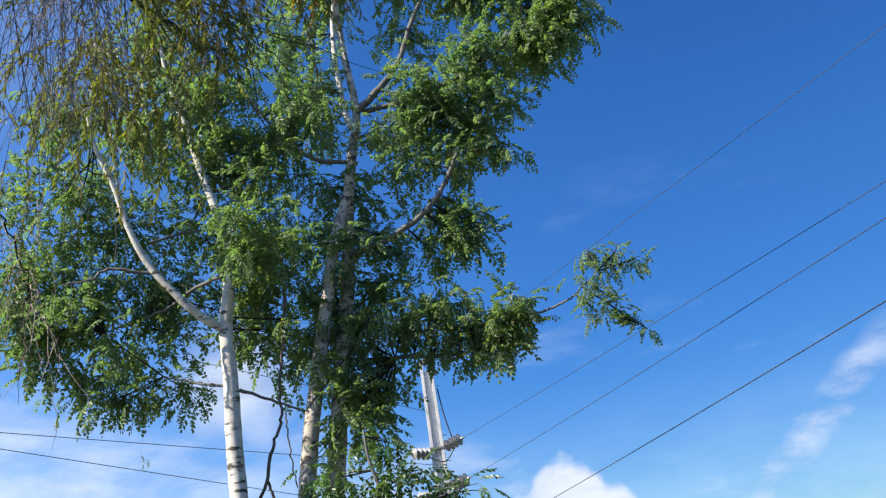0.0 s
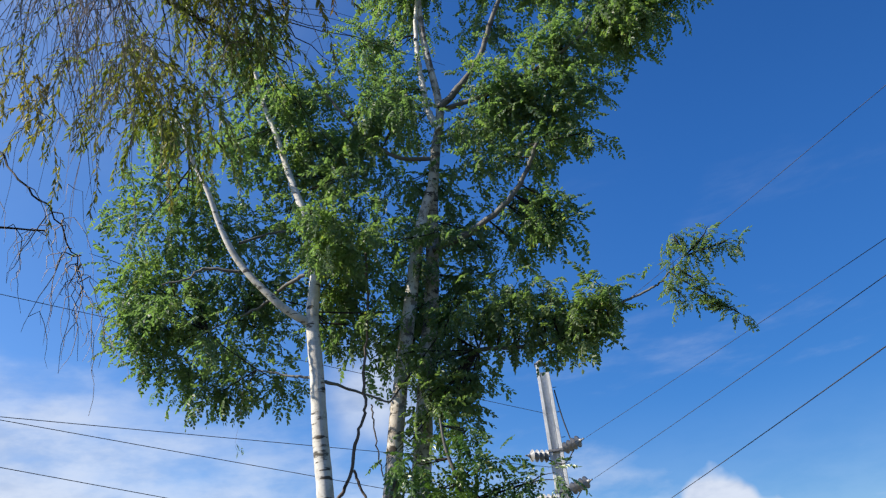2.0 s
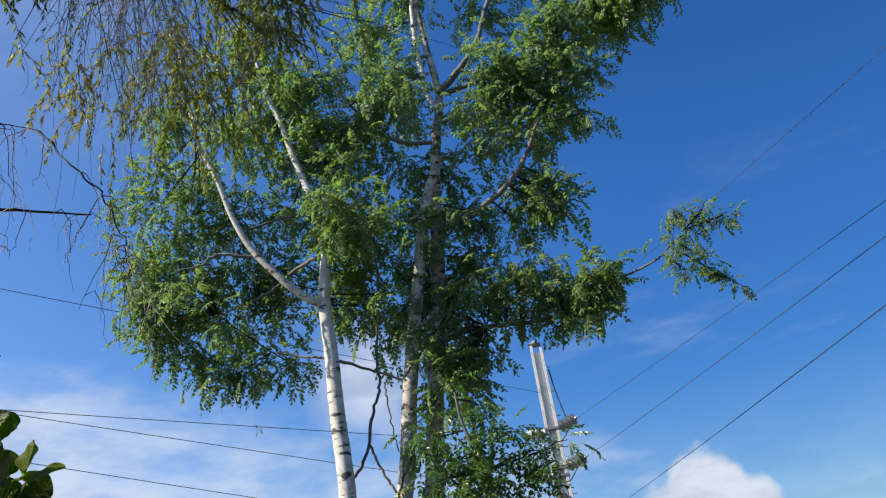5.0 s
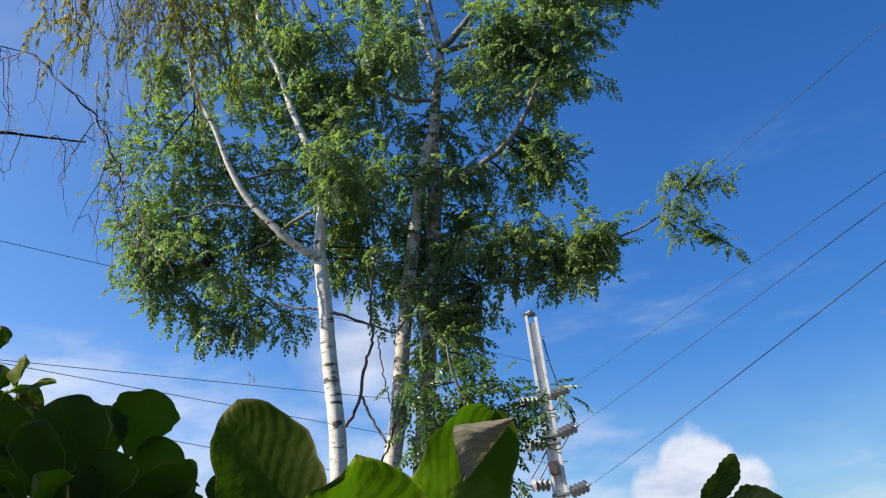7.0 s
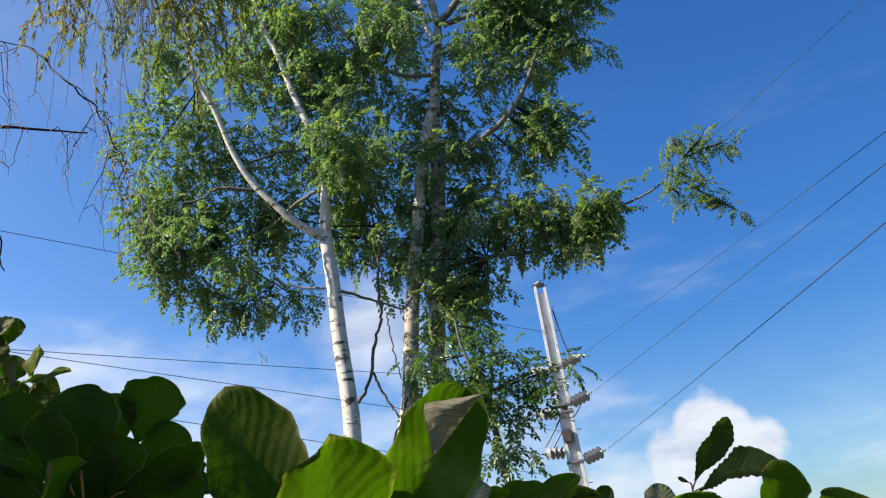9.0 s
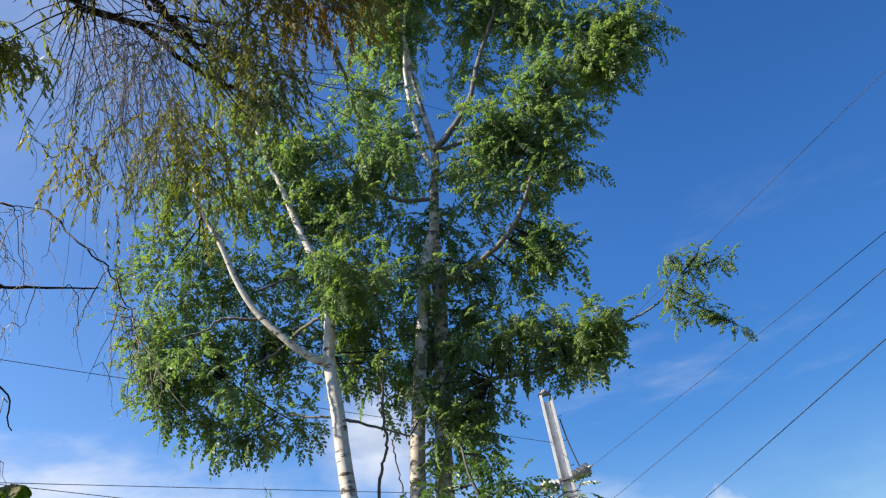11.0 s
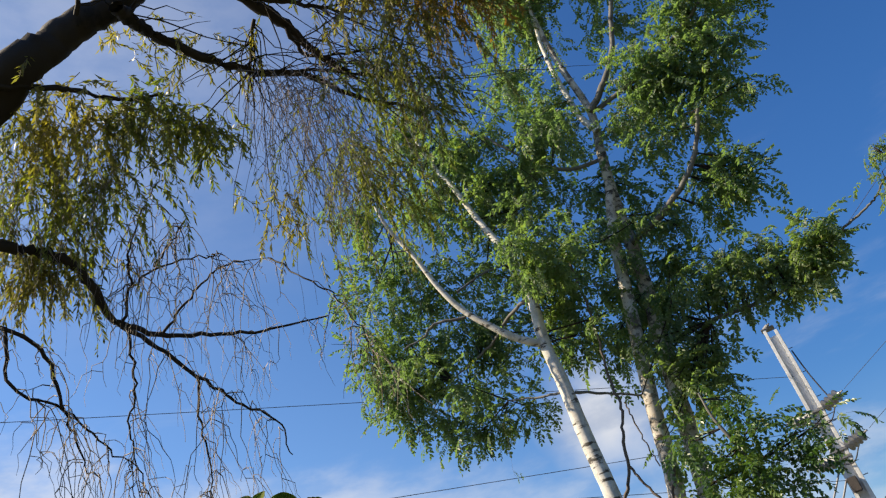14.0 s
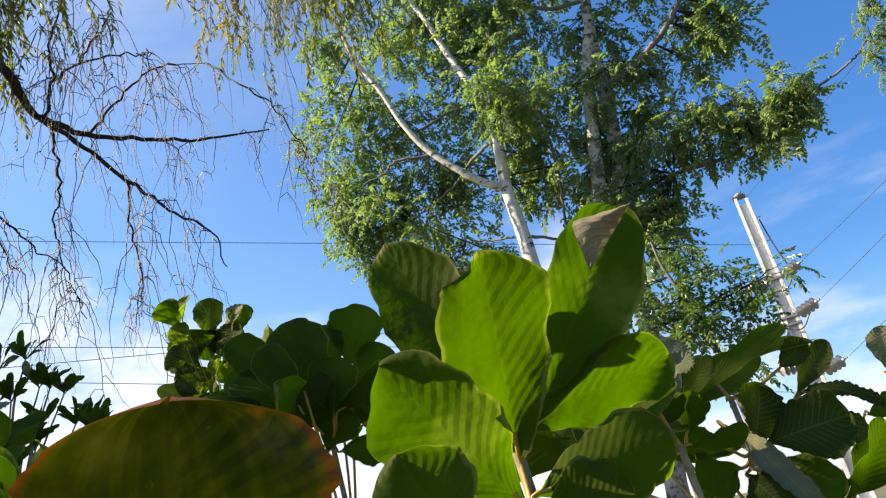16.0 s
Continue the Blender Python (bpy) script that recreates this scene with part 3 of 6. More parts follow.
A_CLUMPS = (
    [(-5.32, 9.6, 7.08, 0.63), (-4.66, 9.75, 6.3, 0.7), (-3.94, 9.85, 5.68, 0.51), (-4.79, 9.55, 7.63, 0.68), (-5.28, 9.45, 7.87, 0.51), (-4.02, 9.6, 7.64, 0.67), (-3.5, 10.05, 6.13, 0.51), (-3.28, 9.7, 6.79, 0.51), (-2.97, 9.7, 8.29, 0.56), (-1.9, 8.6, 6.8, 0.36), (-1.92, 9.5, 6.61, 0.4), (-2.44, 9.2, 8.66, 0.52), (-2.01, 9.6, 8.23, 0.51), (-3.7, 9.1, 8.75, 0.5), (-1.89, 9.6, 5.77, 0.33), (-5.4, 9.65, 6.43, 0.37), (-4.96, 9.85, 5.77, 0.33), (-4.1, 9.85, 5.33, 0.28), (-3.24, 10.0, 5.37, 0.33), (-4.46, 9.85, 6.96, 0.54), (-3.72, 9.95, 6.58, 0.48)]
    + [(-4.52, 9.7, 8.48, 0.57), (-3.29, 9.39, 9.09, 0.55), (-2.28, 9.43, 6.46, 0.4), (-2.71, 10.05, 6.45, 0.38), (-2.54, 10.06, 8.29, 0.5), (-3.01, 10.0, 7.44, 0.44), (-4.97, 9.65, 6.57, 0.48), (-3.71, 9.5, 7.05, 0.43), (-3.04, 9.49, 10.0, 0.63), (-2.15, 9.3, 9.64, 0.55), (-5.61, 9.6, 6.76, 0.36), (-5.55, 9.55, 7.54, 0.42), (-2.2, 9.7, 6.31, 0.36), (-2.42, 9.8, 5.86, 0.32), (-2.0, 9.8, 7.16, 0.38), (-2.66, 9.7, 7.14, 0.34), (-4.27, 9.85, 5.23, 0.25), (-3.77, 9.85, 5.36, 0.32), (-5.32, 9.7, 5.99, 0.3), (-4.56, 9.85, 5.53, 0.32), (-3.34, 9.12, 10.51, 0.73), (-2.5, 9.0, 9.43, 0.54)]
    + [(-4.43, 8.4, 8.86, 0.49), (-2.14, 9.4, 8.82, 0.54), (-5.1, 9.6, 9.67, 0.4), (-4.57, 9.6, 8.19, 0.4), (-5.0, 9.0, 8.31, 0.33), (-4.05, 9.7, 9.51, 0.35), (-2.94, 9.9, 9.08, 0.38), (-2.02, 9.8, 8.82, 0.42), (-1.83, 9.8, 7.65, 0.38), (-1.8, 10.3, 6.76, 0.42), (-2.27, 9.8, 5.93, 0.28), (-3.61, 9.8, 6.88, 0.38), (-3.22, 9.9, 7.6, 0.36)]
    + [(-1.96, 8.6, 6.8, 0.24), (-1.71, 8.8, 6.45, 0.25), (-1.46, 9.0, 6.98, 0.25), (-1.89, 9.1, 7.91, 0.3), (-3.8, 8.8, 5.73, 0.28), (-1.61, 9.3, 5.86, 0.22), (-4.2, 8.8, 6.25, 0.26), (-0.46, 9.4, 7.0, 0.25), (-0.52, 9.4, 5.87, 0.25)]
)


def build_tree_a():
    tree = base_empty("tree", A_TRUNK[0])
    tagged(tree, "tall slender forked tree with pale ringed bark and feathery leaves", "tree", "pale-barked trees")
    limb("trunk", A_TRUNK, 0.118, 0.026, M_BARK, tree, 14, 0.06, "pale grey-white bark with dark ring scars", steps=9)
    limb("limb", A_BRANCH, 0.058, 0.024, M_BARK, tree, 12, 0.06, "white curving side limb", steps=9)
    for pts, r0, r1 in A_SIDE:
        limb("branch", pts, r0, r1, M_LIMB, tree, 8, 0.15, wiggle=0.02)
    paths = [smooth_line(A_TRUNK[4:], 4), smooth_line(A_BRANCH[1:], 4)] + [smooth_line(p[1:], 3) for p, _, _ in A_SIDE]
    for x, y, z, r in [(-2.08, 8.2, 6.37, 0.19), (-1.85, 8.1, 6.81, 0.2), (-1.68, 8.4, 6.58, 0.19), (-2.17, 8.1, 6.93, 0.16)]:
        leaf_cluster((x, y, z), r, tree, M_LEAF, paths, 0.9)
    for x, y, z, r in A_CLUMPS:
        leaf_cluster((x, y, z), r, tree, M_LEAF, paths, 0.48 if z > 8.2 else 0.46 if x < -3.2 else 0.40)


build_tree_a()

B_STEM = [(-2.25, 9.7, -0.1), (-2.15, 9.7, 1.5), (-1.91, 9.7, 2.92), (-1.74, 9.7, 3.66), (-1.61, 9.7, 4.54), (-1.43, 9.7, 5.48), (-1.26, 9.7, 6.32), (-1.14, 9.7, 6.93), (-1.01, 9.7, 7.38), (-0.85, 9.7, 7.84)]
B_TRUNK = [(-1.85, 9.9, -0.1), (-1.75, 9.9, 1.5), (-1.54, 9.9, 2.89), (-1.38, 9.9, 3.95), (-1.23, 9.9, 5.02), (-1.04, 9.9, 6.19), (-0.95, 9.9, 7.0), (-0.86, 9.9, 7.87), (-0.73, 9.9, 8.68), (-0.6, 9.9, 9.42), (-0.71, 9.8, 10.8), (-0.7, 9.8, 12.36), (-0.56, 9.8, 14.24), (-0.6, 9.8, 15.2)]
B_SIDE = [
    ("limb", [(-0.93, 9.8, 6.9), (-0.4, 9.68, 7.0), (0.05, 9.55, 7.19), (0.43, 9.43, 7.49), (0.76, 9.3, 8.01)], 0.055, 0.028, True),
    ("limb", [(-0.58, 9.7, 9.25), (-0.25, 9.7, 9.56), (0.13, 9.7, 10.05), (0.5, 9.7, 10.96), (1.03, 9.7, 12.05), (1.5, 9.7, 13.27)], 0.060, 0.022, True),
    ("limb", [(-0.62, 9.75, 8.89), (-0.77, 9.75, 9.3), (-0.81, 9.75, 9.93), (-0.83, 9.75, 10.61), (-0.76, 9.75, 11.51), (-0.5, 9.75, 13.16)], 0.060, 0.024, False),
] + [
    ("limb", [(-0.5, 9.8, 9.29), (0.0, 9.72, 9.32), (0.46, 9.64, 9.38), (1.2, 9.56, 9.64), (1.86, 9.48, 10.06), (2.22, 9.4, 10.63)], 0.045, 0.016, True),
    ("limb", [(-1.15, 9.9, 5.39), (-0.47, 9.83, 5.34), (0.22, 9.77, 5.26), (0.75, 9.7, 5.27), (1.14, 9.63, 5.37), (1.35, 9.57, 5.53), (1.63, 9.5, 5.61), (1.85, 9.43, 5.65), (2.01, 9.37, 5.74), (2.3, 9.3, 5.95)], 0.030, 0.009, True),
    ("limb", [(-0.82, 9.7, 8.37), (-1.31, 9.47, 8.37), (-1.74, 9.23, 8.77), (-2.16, 9.0, 9.35)], 0.035, 0.016, True),
]
B_LOW_CLUMPS = (
    [(-1.42, 9.7, 9.8, 0.61), (-1.75, 9.7, 9.09, 0.46), (-1.48, 10.3, 8.47, 0.5), (-1.67, 10.3, 7.36, 0.39), (-0.15, 9.4, 8.7, 0.43), (0.52, 9.7, 9.32, 0.68), (1.0, 9.7, 8.77, 0.52), (0.08, 9.7, 8.14, 0.5), (0.64, 9.7, 8.17, 0.45), (1.26, 9.7, 8.6, 0.37), (0.31, 10.1, 7.6, 0.33), (0.57, 10.1, 7.1, 0.41), (0.96, 9.7, 7.12, 0.26), (0.28, 10.1, 6.82, 0.27), (-0.51, 10.1, 6.55, 0.4), (-0.12, 9.7, 5.84, 0.39), (0.34, 9.7, 5.76, 0.45), (0.84, 9.7, 5.75, 0.4), (1.18, 9.7, 5.86, 0.25), (0.66, 9.7, 5.2, 0.25), (-0.53, 10.1, 5.74, 0.34), (-0.82, 10.3, 5.26, 0.34)]
    + [(-0.53, 10.3, 5.0, 0.26), (-1.18, 10.1, 9.26, 0.47), (-0.63, 10.31, 7.96, 0.4), (-0.48, 10.3, 7.32, 0.35), (-1.48, 10.3, 6.55, 0.36), (-0.87, 10.3, 6.24, 0.35), (-1.21, 10.3, 5.85, 0.31), (-0.22, 10.2, 6.92, 0.3), (0.05, 9.7, 6.2, 0.28), (-1.57, 10.4, 5.78, 0.32), (-1.08, 10.2, 4.68, 0.3), (-1.37, 10.3, 7.71, 0.4), (0.26, 10.1, 9.04, 0.51), (1.69, 9.7, 9.04, 0.36), (1.25, 9.7, 9.48, 0.46), (-1.37, 10.4, 5.22, 0.28), (0.58, 9.7, 5.63, 0.35), (1.04, 9.7, 5.63, 0.31), (0.1, 9.7, 5.46, 0.32), (-0.29, 9.7, 6.04, 0.33), (-1.68, 10.5, 6.77, 0.39), (-1.38, 10.6, 6.38, 0.34)]
    + [(-1.82, 10.5, 6.04, 0.32), (-2.15, 10.3, 5.66, 0.29), (-0.74, 10.6, 7.34, 0.35), (-1.8, 10.5, 5.32, 0.25), (0.51, 9.7, 6.11, 0.31), (0.86, 9.7, 5.49, 0.31)]
    + [(-0.92, 10.4, 6.09, 0.3), (-0.52, 10.3, 6.56, 0.36), (-1.45, 10.0, 9.74, 0.45), (-1.71, 10.2, 10.83, 0.45), (-0.24, 10.4, 7.37, 0.32), (0.63, 9.8, 7.24, 0.32), (0.9, 9.8, 6.9, 0.28)]
    + [(-1.11, 9.55, 5.95, 0.15), (-1.13, 9.55, 5.21, 0.14), (-1.13, 9.5, 4.56, 0.15), (-1.52, 9.35, 5.32, 0.1), (-1.08, 9.5, 6.68, 0.14), (-0.89, 9.7, 5.64, 0.2), (-0.91, 9.8, 4.94, 0.22)]
    + [(1.19, 9.5, 5.48, 0.22), (1.17, 9.5, 5.77, 0.2), (0.94, 9.5, 5.21, 0.2)]
)
B_HIGH_CLUMPS = (
    [(1.22, 9.7, 12.59, 0.98), (0.48, 9.7, 13.26, 0.79), (1.64, 9.7, 11.34, 0.61), (-0.51, 9.7, 13.4, 1.02), (-1.23, 9.7, 12.44, 0.76), (-0.77, 10.1, 11.89, 0.8), (-1.78, 9.7, 10.81, 0.5), (-1.44, 9.7, 9.66, 0.42), (0.44, 10.3, 11.13, 0.52), (1.31, 9.7, 10.1, 0.53), (1.29, 9.7, 8.99, 0.5), (0.48, 9.7, 8.72, 0.49), (0.41, 10.2, 12.39, 0.66), (1.55, 9.7, 8.32, 0.28), (0.94, 9.7, 6.98, 0.41), (-1.13, 10.23, 8.18, 0.45), (1.67, 9.7, 12.56, 0.87), (2.75, 9.7, 12.29, 0.54), (2.26, 9.7, 10.28, 0.66), (2.78, 9.7, 10.09, 0.37), (1.69, 9.7, 9.71, 0.38), (3.02, 9.7, 10.77, 0.56)]
    + [(2.43, 9.7, 9.98, 0.47), (2.98, 9.7, 10.69, 0.5), (2.31, 9.7, 11.12, 0.45), (-0.9, 9.7, 13.6, 1.1), (0.5, 9.7, 13.9, 1.1), (-0.2, 9.9, 14.8, 1.0), (1.6, 9.7, 13.0, 0.9)]
    + [(-1.34, 9.0, 9.17, 0.3), (-1.55, 9.1, 8.87, 0.24), (-1.05, 9.1, 8.9, 0.24), (-1.74, 9.0, 8.28, 0.2)]
)
B_SPRAY = [(2.16, 9.3, 5.73, 0.27), (2.45, 9.3, 5.97, 0.24), (2.16, 9.3, 5.44, 0.16), (2.2, 9.3, 6.28, 0.11), (2.68, 9.3, 6.22, 0.14), (2.92, 9.3, 6.06, 0.09), (2.47, 9.3, 5.47, 0.13), (2.75, 9.3, 5.07, 0.05), (2.67, 9.3, 5.14, 0.04)]


def build_tree_b():
    tree = base_empty("tree", B_TRUNK[0])
    tagged(tree, "tall tree with twin blotched pale stems and long reaching side spray", "tree", "pale-barked trees")
    limb("stem", B_STEM, 0.125, 0.07, M_BLOTCH, tree, 14, 0.08, "pale stem with dark blotches", steps=9)
    limb("trunk", B_TRUNK, 0.15, 0.022, M_BLOTCH_DARK, tree, 14, 0.08, "pale blotched trunk", steps=9)
    for name, pts, r0, r1, dark in B_SIDE:
        limb(name, pts, r0, r1, M_LIMB if dark else M_BARK, tree, 9, 0.12, wiggle=0.02)
    paths = [smooth_line(B_TRUNK[5:], 4)] + [smooth_line(p[1:], 3) for _, p, _, _, _ in B_SIDE]
    for x, y, z, r in B_LOW_CLUMPS + [(-1.0, 9.9, 4.98, 0.26), (-0.86, 9.9, 4.48, 0.27), (-1.1, 9.4, 4.19, 0.19), (-1.25, 9.3, 4.63, 0.16), (-1.65, 9.4, 3.95, 0.16)]:
        leaf_cluster((x, y, z), r, tree, M_LEAF, paths, 0.85 if x > 0.2 else 0.38)
    for x, y, z, r in B_HIGH_CLUMPS:
        leaf_cluster((x, y, z), r, tree, M_LEAF, paths, 0.50 if z > 11.4 else 0.95 if x > 0.8 else 0.62)
    spray_path = [smooth_line(B_SIDE[4][1][-3:], 4)]
    for x, y, z, r in B_SPRAY:
        leaf_cluster((x, y, z), r, tree, M_LEAF, spray_path, 1.25, 0.22, M_DARK)


build_tree_b()

S_STEM = [(-0.5, 8.6, -0.1), (-0.6, 8.6, 2.44), (-0.66, 8.6, 2.92), (-0.73, 8.6, 3.36), (-0.86, 8.6, 3.84), (-0.89, 8.6, 4.18)]
S_CLUMPS = [(-1.27, 8.6, 3.7, 0.27), (-0.9, 8.6, 3.49, 0.29), (-0.5, 8.6, 3.59, 0.29), (-0.15, 8.6, 3.38, 0.26), (0.22, 8.6, 3.38, 0.18), (-0.34, 8.6, 2.94, 0.29), (-0.63, 8.6, 3.16, 0.29), (-0.96, 8.6, 3.02, 0.32), (-0.67, 9.2, 4.11, 0.25), (-1.32, 8.6, 3.2, 0.27), (-0.52, 8.6, 2.6, 0.28)]


def build_sapling():
    tree = base_empty("young_tree", S_STEM[0])
    tagged(tree, "young tree with thin dark stem and bright feathery leaves", "tree")
    limb("trunk", S_STEM, 0.045, 0.012, M_LIMB, tree, 8, 0.15)
    for x, y, z, r in S_CLUMPS:
        leaf_cluster((x, y, z), r, tree, M_SAPLING, [smooth_line(S_STEM[1:], 4)], 1.3, 0.31)


build_sapling()


def build_vine(points, r, label):
    ob = base_empty("vine", points[0])
    tagged(ob, label, "vine", "vines between the trunks")
    limb("stem", points, r, r * 0.75, M_TWIG, ob, 7, 0.2, wiggle=0.03)


build_vine([(-2.35, 9.2, 3.48), (-2.15, 9.2, 3.76), (-2.01, 9.2, 4.24), (-1.89, 9.2, 4.59), (-1.88, 9.2, 5.05), (-1.78, 9.2, 5.84), (-1.75, 9.2, 6.78)], 0.022, "dark twisting vine stem hanging between pale trunks")
build_vine([(-2.12, 9.4, 3.93), (-2.0, 9.4, 3.61), (-1.85, 9.4, 3.31)], 0.018, "thin dark vine stem beside pale trunk")
build_vine([(-1.62, 9.4, 3.73), (-1.8, 9.4, 3.37), (-1.96, 9.4, 3.02)], 0.018, "thin dark vine stem beside pale trunk")
build_vine([(-1.91, 9.6, 4.76), (-1.89, 9.6, 4.56), (-1.86, 9.6, 4.17), (-1.81, 9.6, 3.84)], 0.011, "thin pale dead stem between the trunks")

def build_hanging_leaf(top, bits):
    ob = base_empty("hanging_leaf", bits[0])
    tagged(ob, "small dead leaves caught on a thread under the tree", "leaf")
    limb("thread", [top, tuple((np.array(top) + bits[0]) / 2 + (0.02, 0.0, 0.0)), bits[0], bits[1]], 0.0012, 0.0010, M_TWIG, ob, 3, 0.0)
    lv, lf = scatter_leaves(np.array(bits), rng.normal(size=(len(bits), 3)) + (0, 0, -1.0), np.full(len(bits), 0.10))
    under("leaf", quad_mesh("leaf", lv, lf, [M_LEAF]), ob)


build_hanging_leaf((-3.50, 9.3, 5.2), [(-3.46, 9.0, 4.36), (-3.44, 9.02, 4.27), (-3.38, 9.0, 4.31)])

# ---- weeping tree ----
W_LIMBS = [
    ("trunk", [(-3.5, -1.0, -0.1), (-3.8, 0.1, 2.4), (-3.29, 1.61, 5.19), (-2.91, 1.75, 5.61), (-2.78, 1.85, 5.79), (-2.6, 1.97, 5.99), (-2.41, 2.11, 6.16), (-2.18, 2.22, 6.36), (-1.99, 2.45, 6.45), (-1.9, 2.79, 6.41), (-1.82, 3.12, 6.35), (-1.79, 3.41, 6.28), (-1.69, 3.76, 6.17)], 0.16, 0.016, "dark rough bark trunk leaning over"),
    ("limb", [(-2.06, 2.12, 6.15), (-1.84, 2.04, 6.29), (-1.56, 1.86, 6.49)], 0.034, 0.012, ""),
    ("limb", [(-2.0, 2.16, 6.16), (-1.76, 2.36, 6.36), (-1.39, 2.54, 6.58), (-1.0, 2.72, 6.77), (-0.61, 2.95, 6.89)], 0.042, 0.010, ""),
] + [
    ("limb", [(-2.33, 1.99, 5.92), (-2.37, 2.16, 5.96), (-2.38, 2.35, 6.01), (-2.26, 2.74, 6.0), (-2.13, 3.05, 6.02), (-1.91, 3.36, 6.06), (-1.73, 3.75, 5.98), (-1.48, 4.09, 5.94), (-1.19, 4.42, 5.89)], 0.050, 0.008, ""),
    ("limb", [(-1.84, 2.59, 6.22), (-1.7, 2.84, 6.25), (-1.51, 3.12, 6.28), (-1.29, 3.39, 6.28)], 0.026, 0.006, ""),
    ("limb", [(-1.9, 2.33, 6.24), (-1.75, 2.5, 6.3), (-1.54, 2.68, 6.37)], 0.020, 0.014, ""),
] + [
    ("limb", [(-1.54, 2.68, 6.37), (-1.21, 2.96, 6.61), (-0.79, 3.2, 6.86)], 0.014, 0.006, ""),
    ("limb", [(-2.07, 3.1, 6.01), (-1.8, 3.45, 6.09), (-1.46, 3.88, 6.09), (-1.12, 4.23, 6.1)], 0.016, 0.005, ""),
    ("limb", [(-1.92, 2.86, 6.26), (-2.02, 2.91, 6.13), (-2.14, 2.99, 5.97)], 0.014, 0.012, ""),
] + [
    ("limb", [(-1.81, 3.1, 6.31), (-1.85, 3.33, 6.23), (-1.71, 3.51, 6.25), (-1.42, 3.74, 6.29)], 0.020, 0.006, ""),
    ("limb", [(-2.55, 1.16, 5.65), (-2.3, 1.4, 5.84), (-2.18, 1.47, 6.0), (-2.01, 1.58, 6.16), (-1.82, 1.66, 6.32)], 0.030, 0.012, ""),
    ("limb", [(-2.52, 1.85, 5.87), (-2.26, 1.68, 6.05), (-2.04, 1.52, 6.18), (-1.94, 1.37, 6.23)], 0.016, 0.008, ""),
] + [
    ("limb", [(-3.0, 1.63, 5.45), (-2.86, 1.93, 5.54), (-2.8, 2.12, 5.61), (-2.71, 2.37, 5.66), (-2.56, 2.57, 5.76)], 0.022, 0.010, ""),
    # unseen limb, added to carry the crown that shades the rosette
    ("limb", [(-3.62, 0.75, 3.6), (-4.1, 0.3, 4.6), (-4.8, -0.1, 5.7)], 0.07, 0.02, ""),
    ("limb", [(-3.69, 1.47, 4.61), (-3.48, 1.96, 4.71), (-3.4, 2.22, 4.76), (-3.36, 2.5, 4.73), (-3.43, 2.74, 4.6), (-3.48, 2.9, 4.53), (-3.4, 3.19, 4.48), (-3.17, 3.55, 4.48), (-2.94, 3.84, 4.5), (-2.63, 4.14, 4.56)], 0.045, 0.005, "dark drooping bare limb"),
]
W_BARE = [
    ([(-3.45, 2.88, 4.5), (-3.38, 3.21, 4.33), (-3.32, 3.48, 4.17), (-3.25, 3.72, 4.03), (-3.14, 3.97, 3.88), (-3.17, 4.14, 3.66)], 0.018, 0.004),
    ([(-3.67, 1.48, 4.42), (-3.61, 2.05, 4.3), (-3.58, 2.42, 4.23), (-3.72, 2.67, 3.97), (-3.82, 2.85, 3.82), (-3.92, 3.02, 3.66)], 0.020, 0.004),
    ([(-3.61, 2.22, 4.32), (-3.8, 2.4, 4.06), (-3.75, 2.73, 3.96), (-3.75, 3.01, 3.78), (-3.73, 3.25, 3.66)], 0.012, 0.004),
    ([(-3.44, 2.96, 4.44), (-3.53, 3.08, 4.19), (-3.66, 3.14, 3.93), (-3.73, 3.25, 3.66), (-3.75, 3.42, 3.34)], 0.010, 0.003),
] + [
    ([(-3.35, 3.46, 4.21), (-3.45, 3.57, 3.93), (-3.52, 3.67, 3.64), (-3.61, 3.74, 3.36)], 0.010, 0.003),
    ([(-3.43, 2.91, 4.5), (-3.3, 2.9, 4.71), (-3.17, 2.98, 4.82), (-2.92, 3.21, 4.88), (-2.86, 3.31, 4.89)], 0.011, 0.003),
    ([(-3.39, 3.2, 4.47), (-3.25, 3.28, 4.66), (-3.09, 3.36, 4.84), (-2.96, 3.48, 4.95), (-2.77, 3.7, 4.99)], 0.011, 0.003),
    ([(-3.31, 2.9, 4.71), (-3.22, 2.81, 4.93), (-3.02, 2.79, 5.18), (-2.85, 2.79, 5.35)], 0.009, 0.003),
] + [
    ([(-3.18, 2.98, 4.83), (-3.05, 3.01, 4.97), (-2.91, 3.03, 5.11)], 0.008, 0.003),
    ([(-2.77, 3.7, 4.99), (-2.378, 3.615, 4.519), (-2.337, 3.851, 4.437), (-2.354, 4.109, 4.255), (-2.394, 4.26, 4.087)], 0.007, 0.003),
]
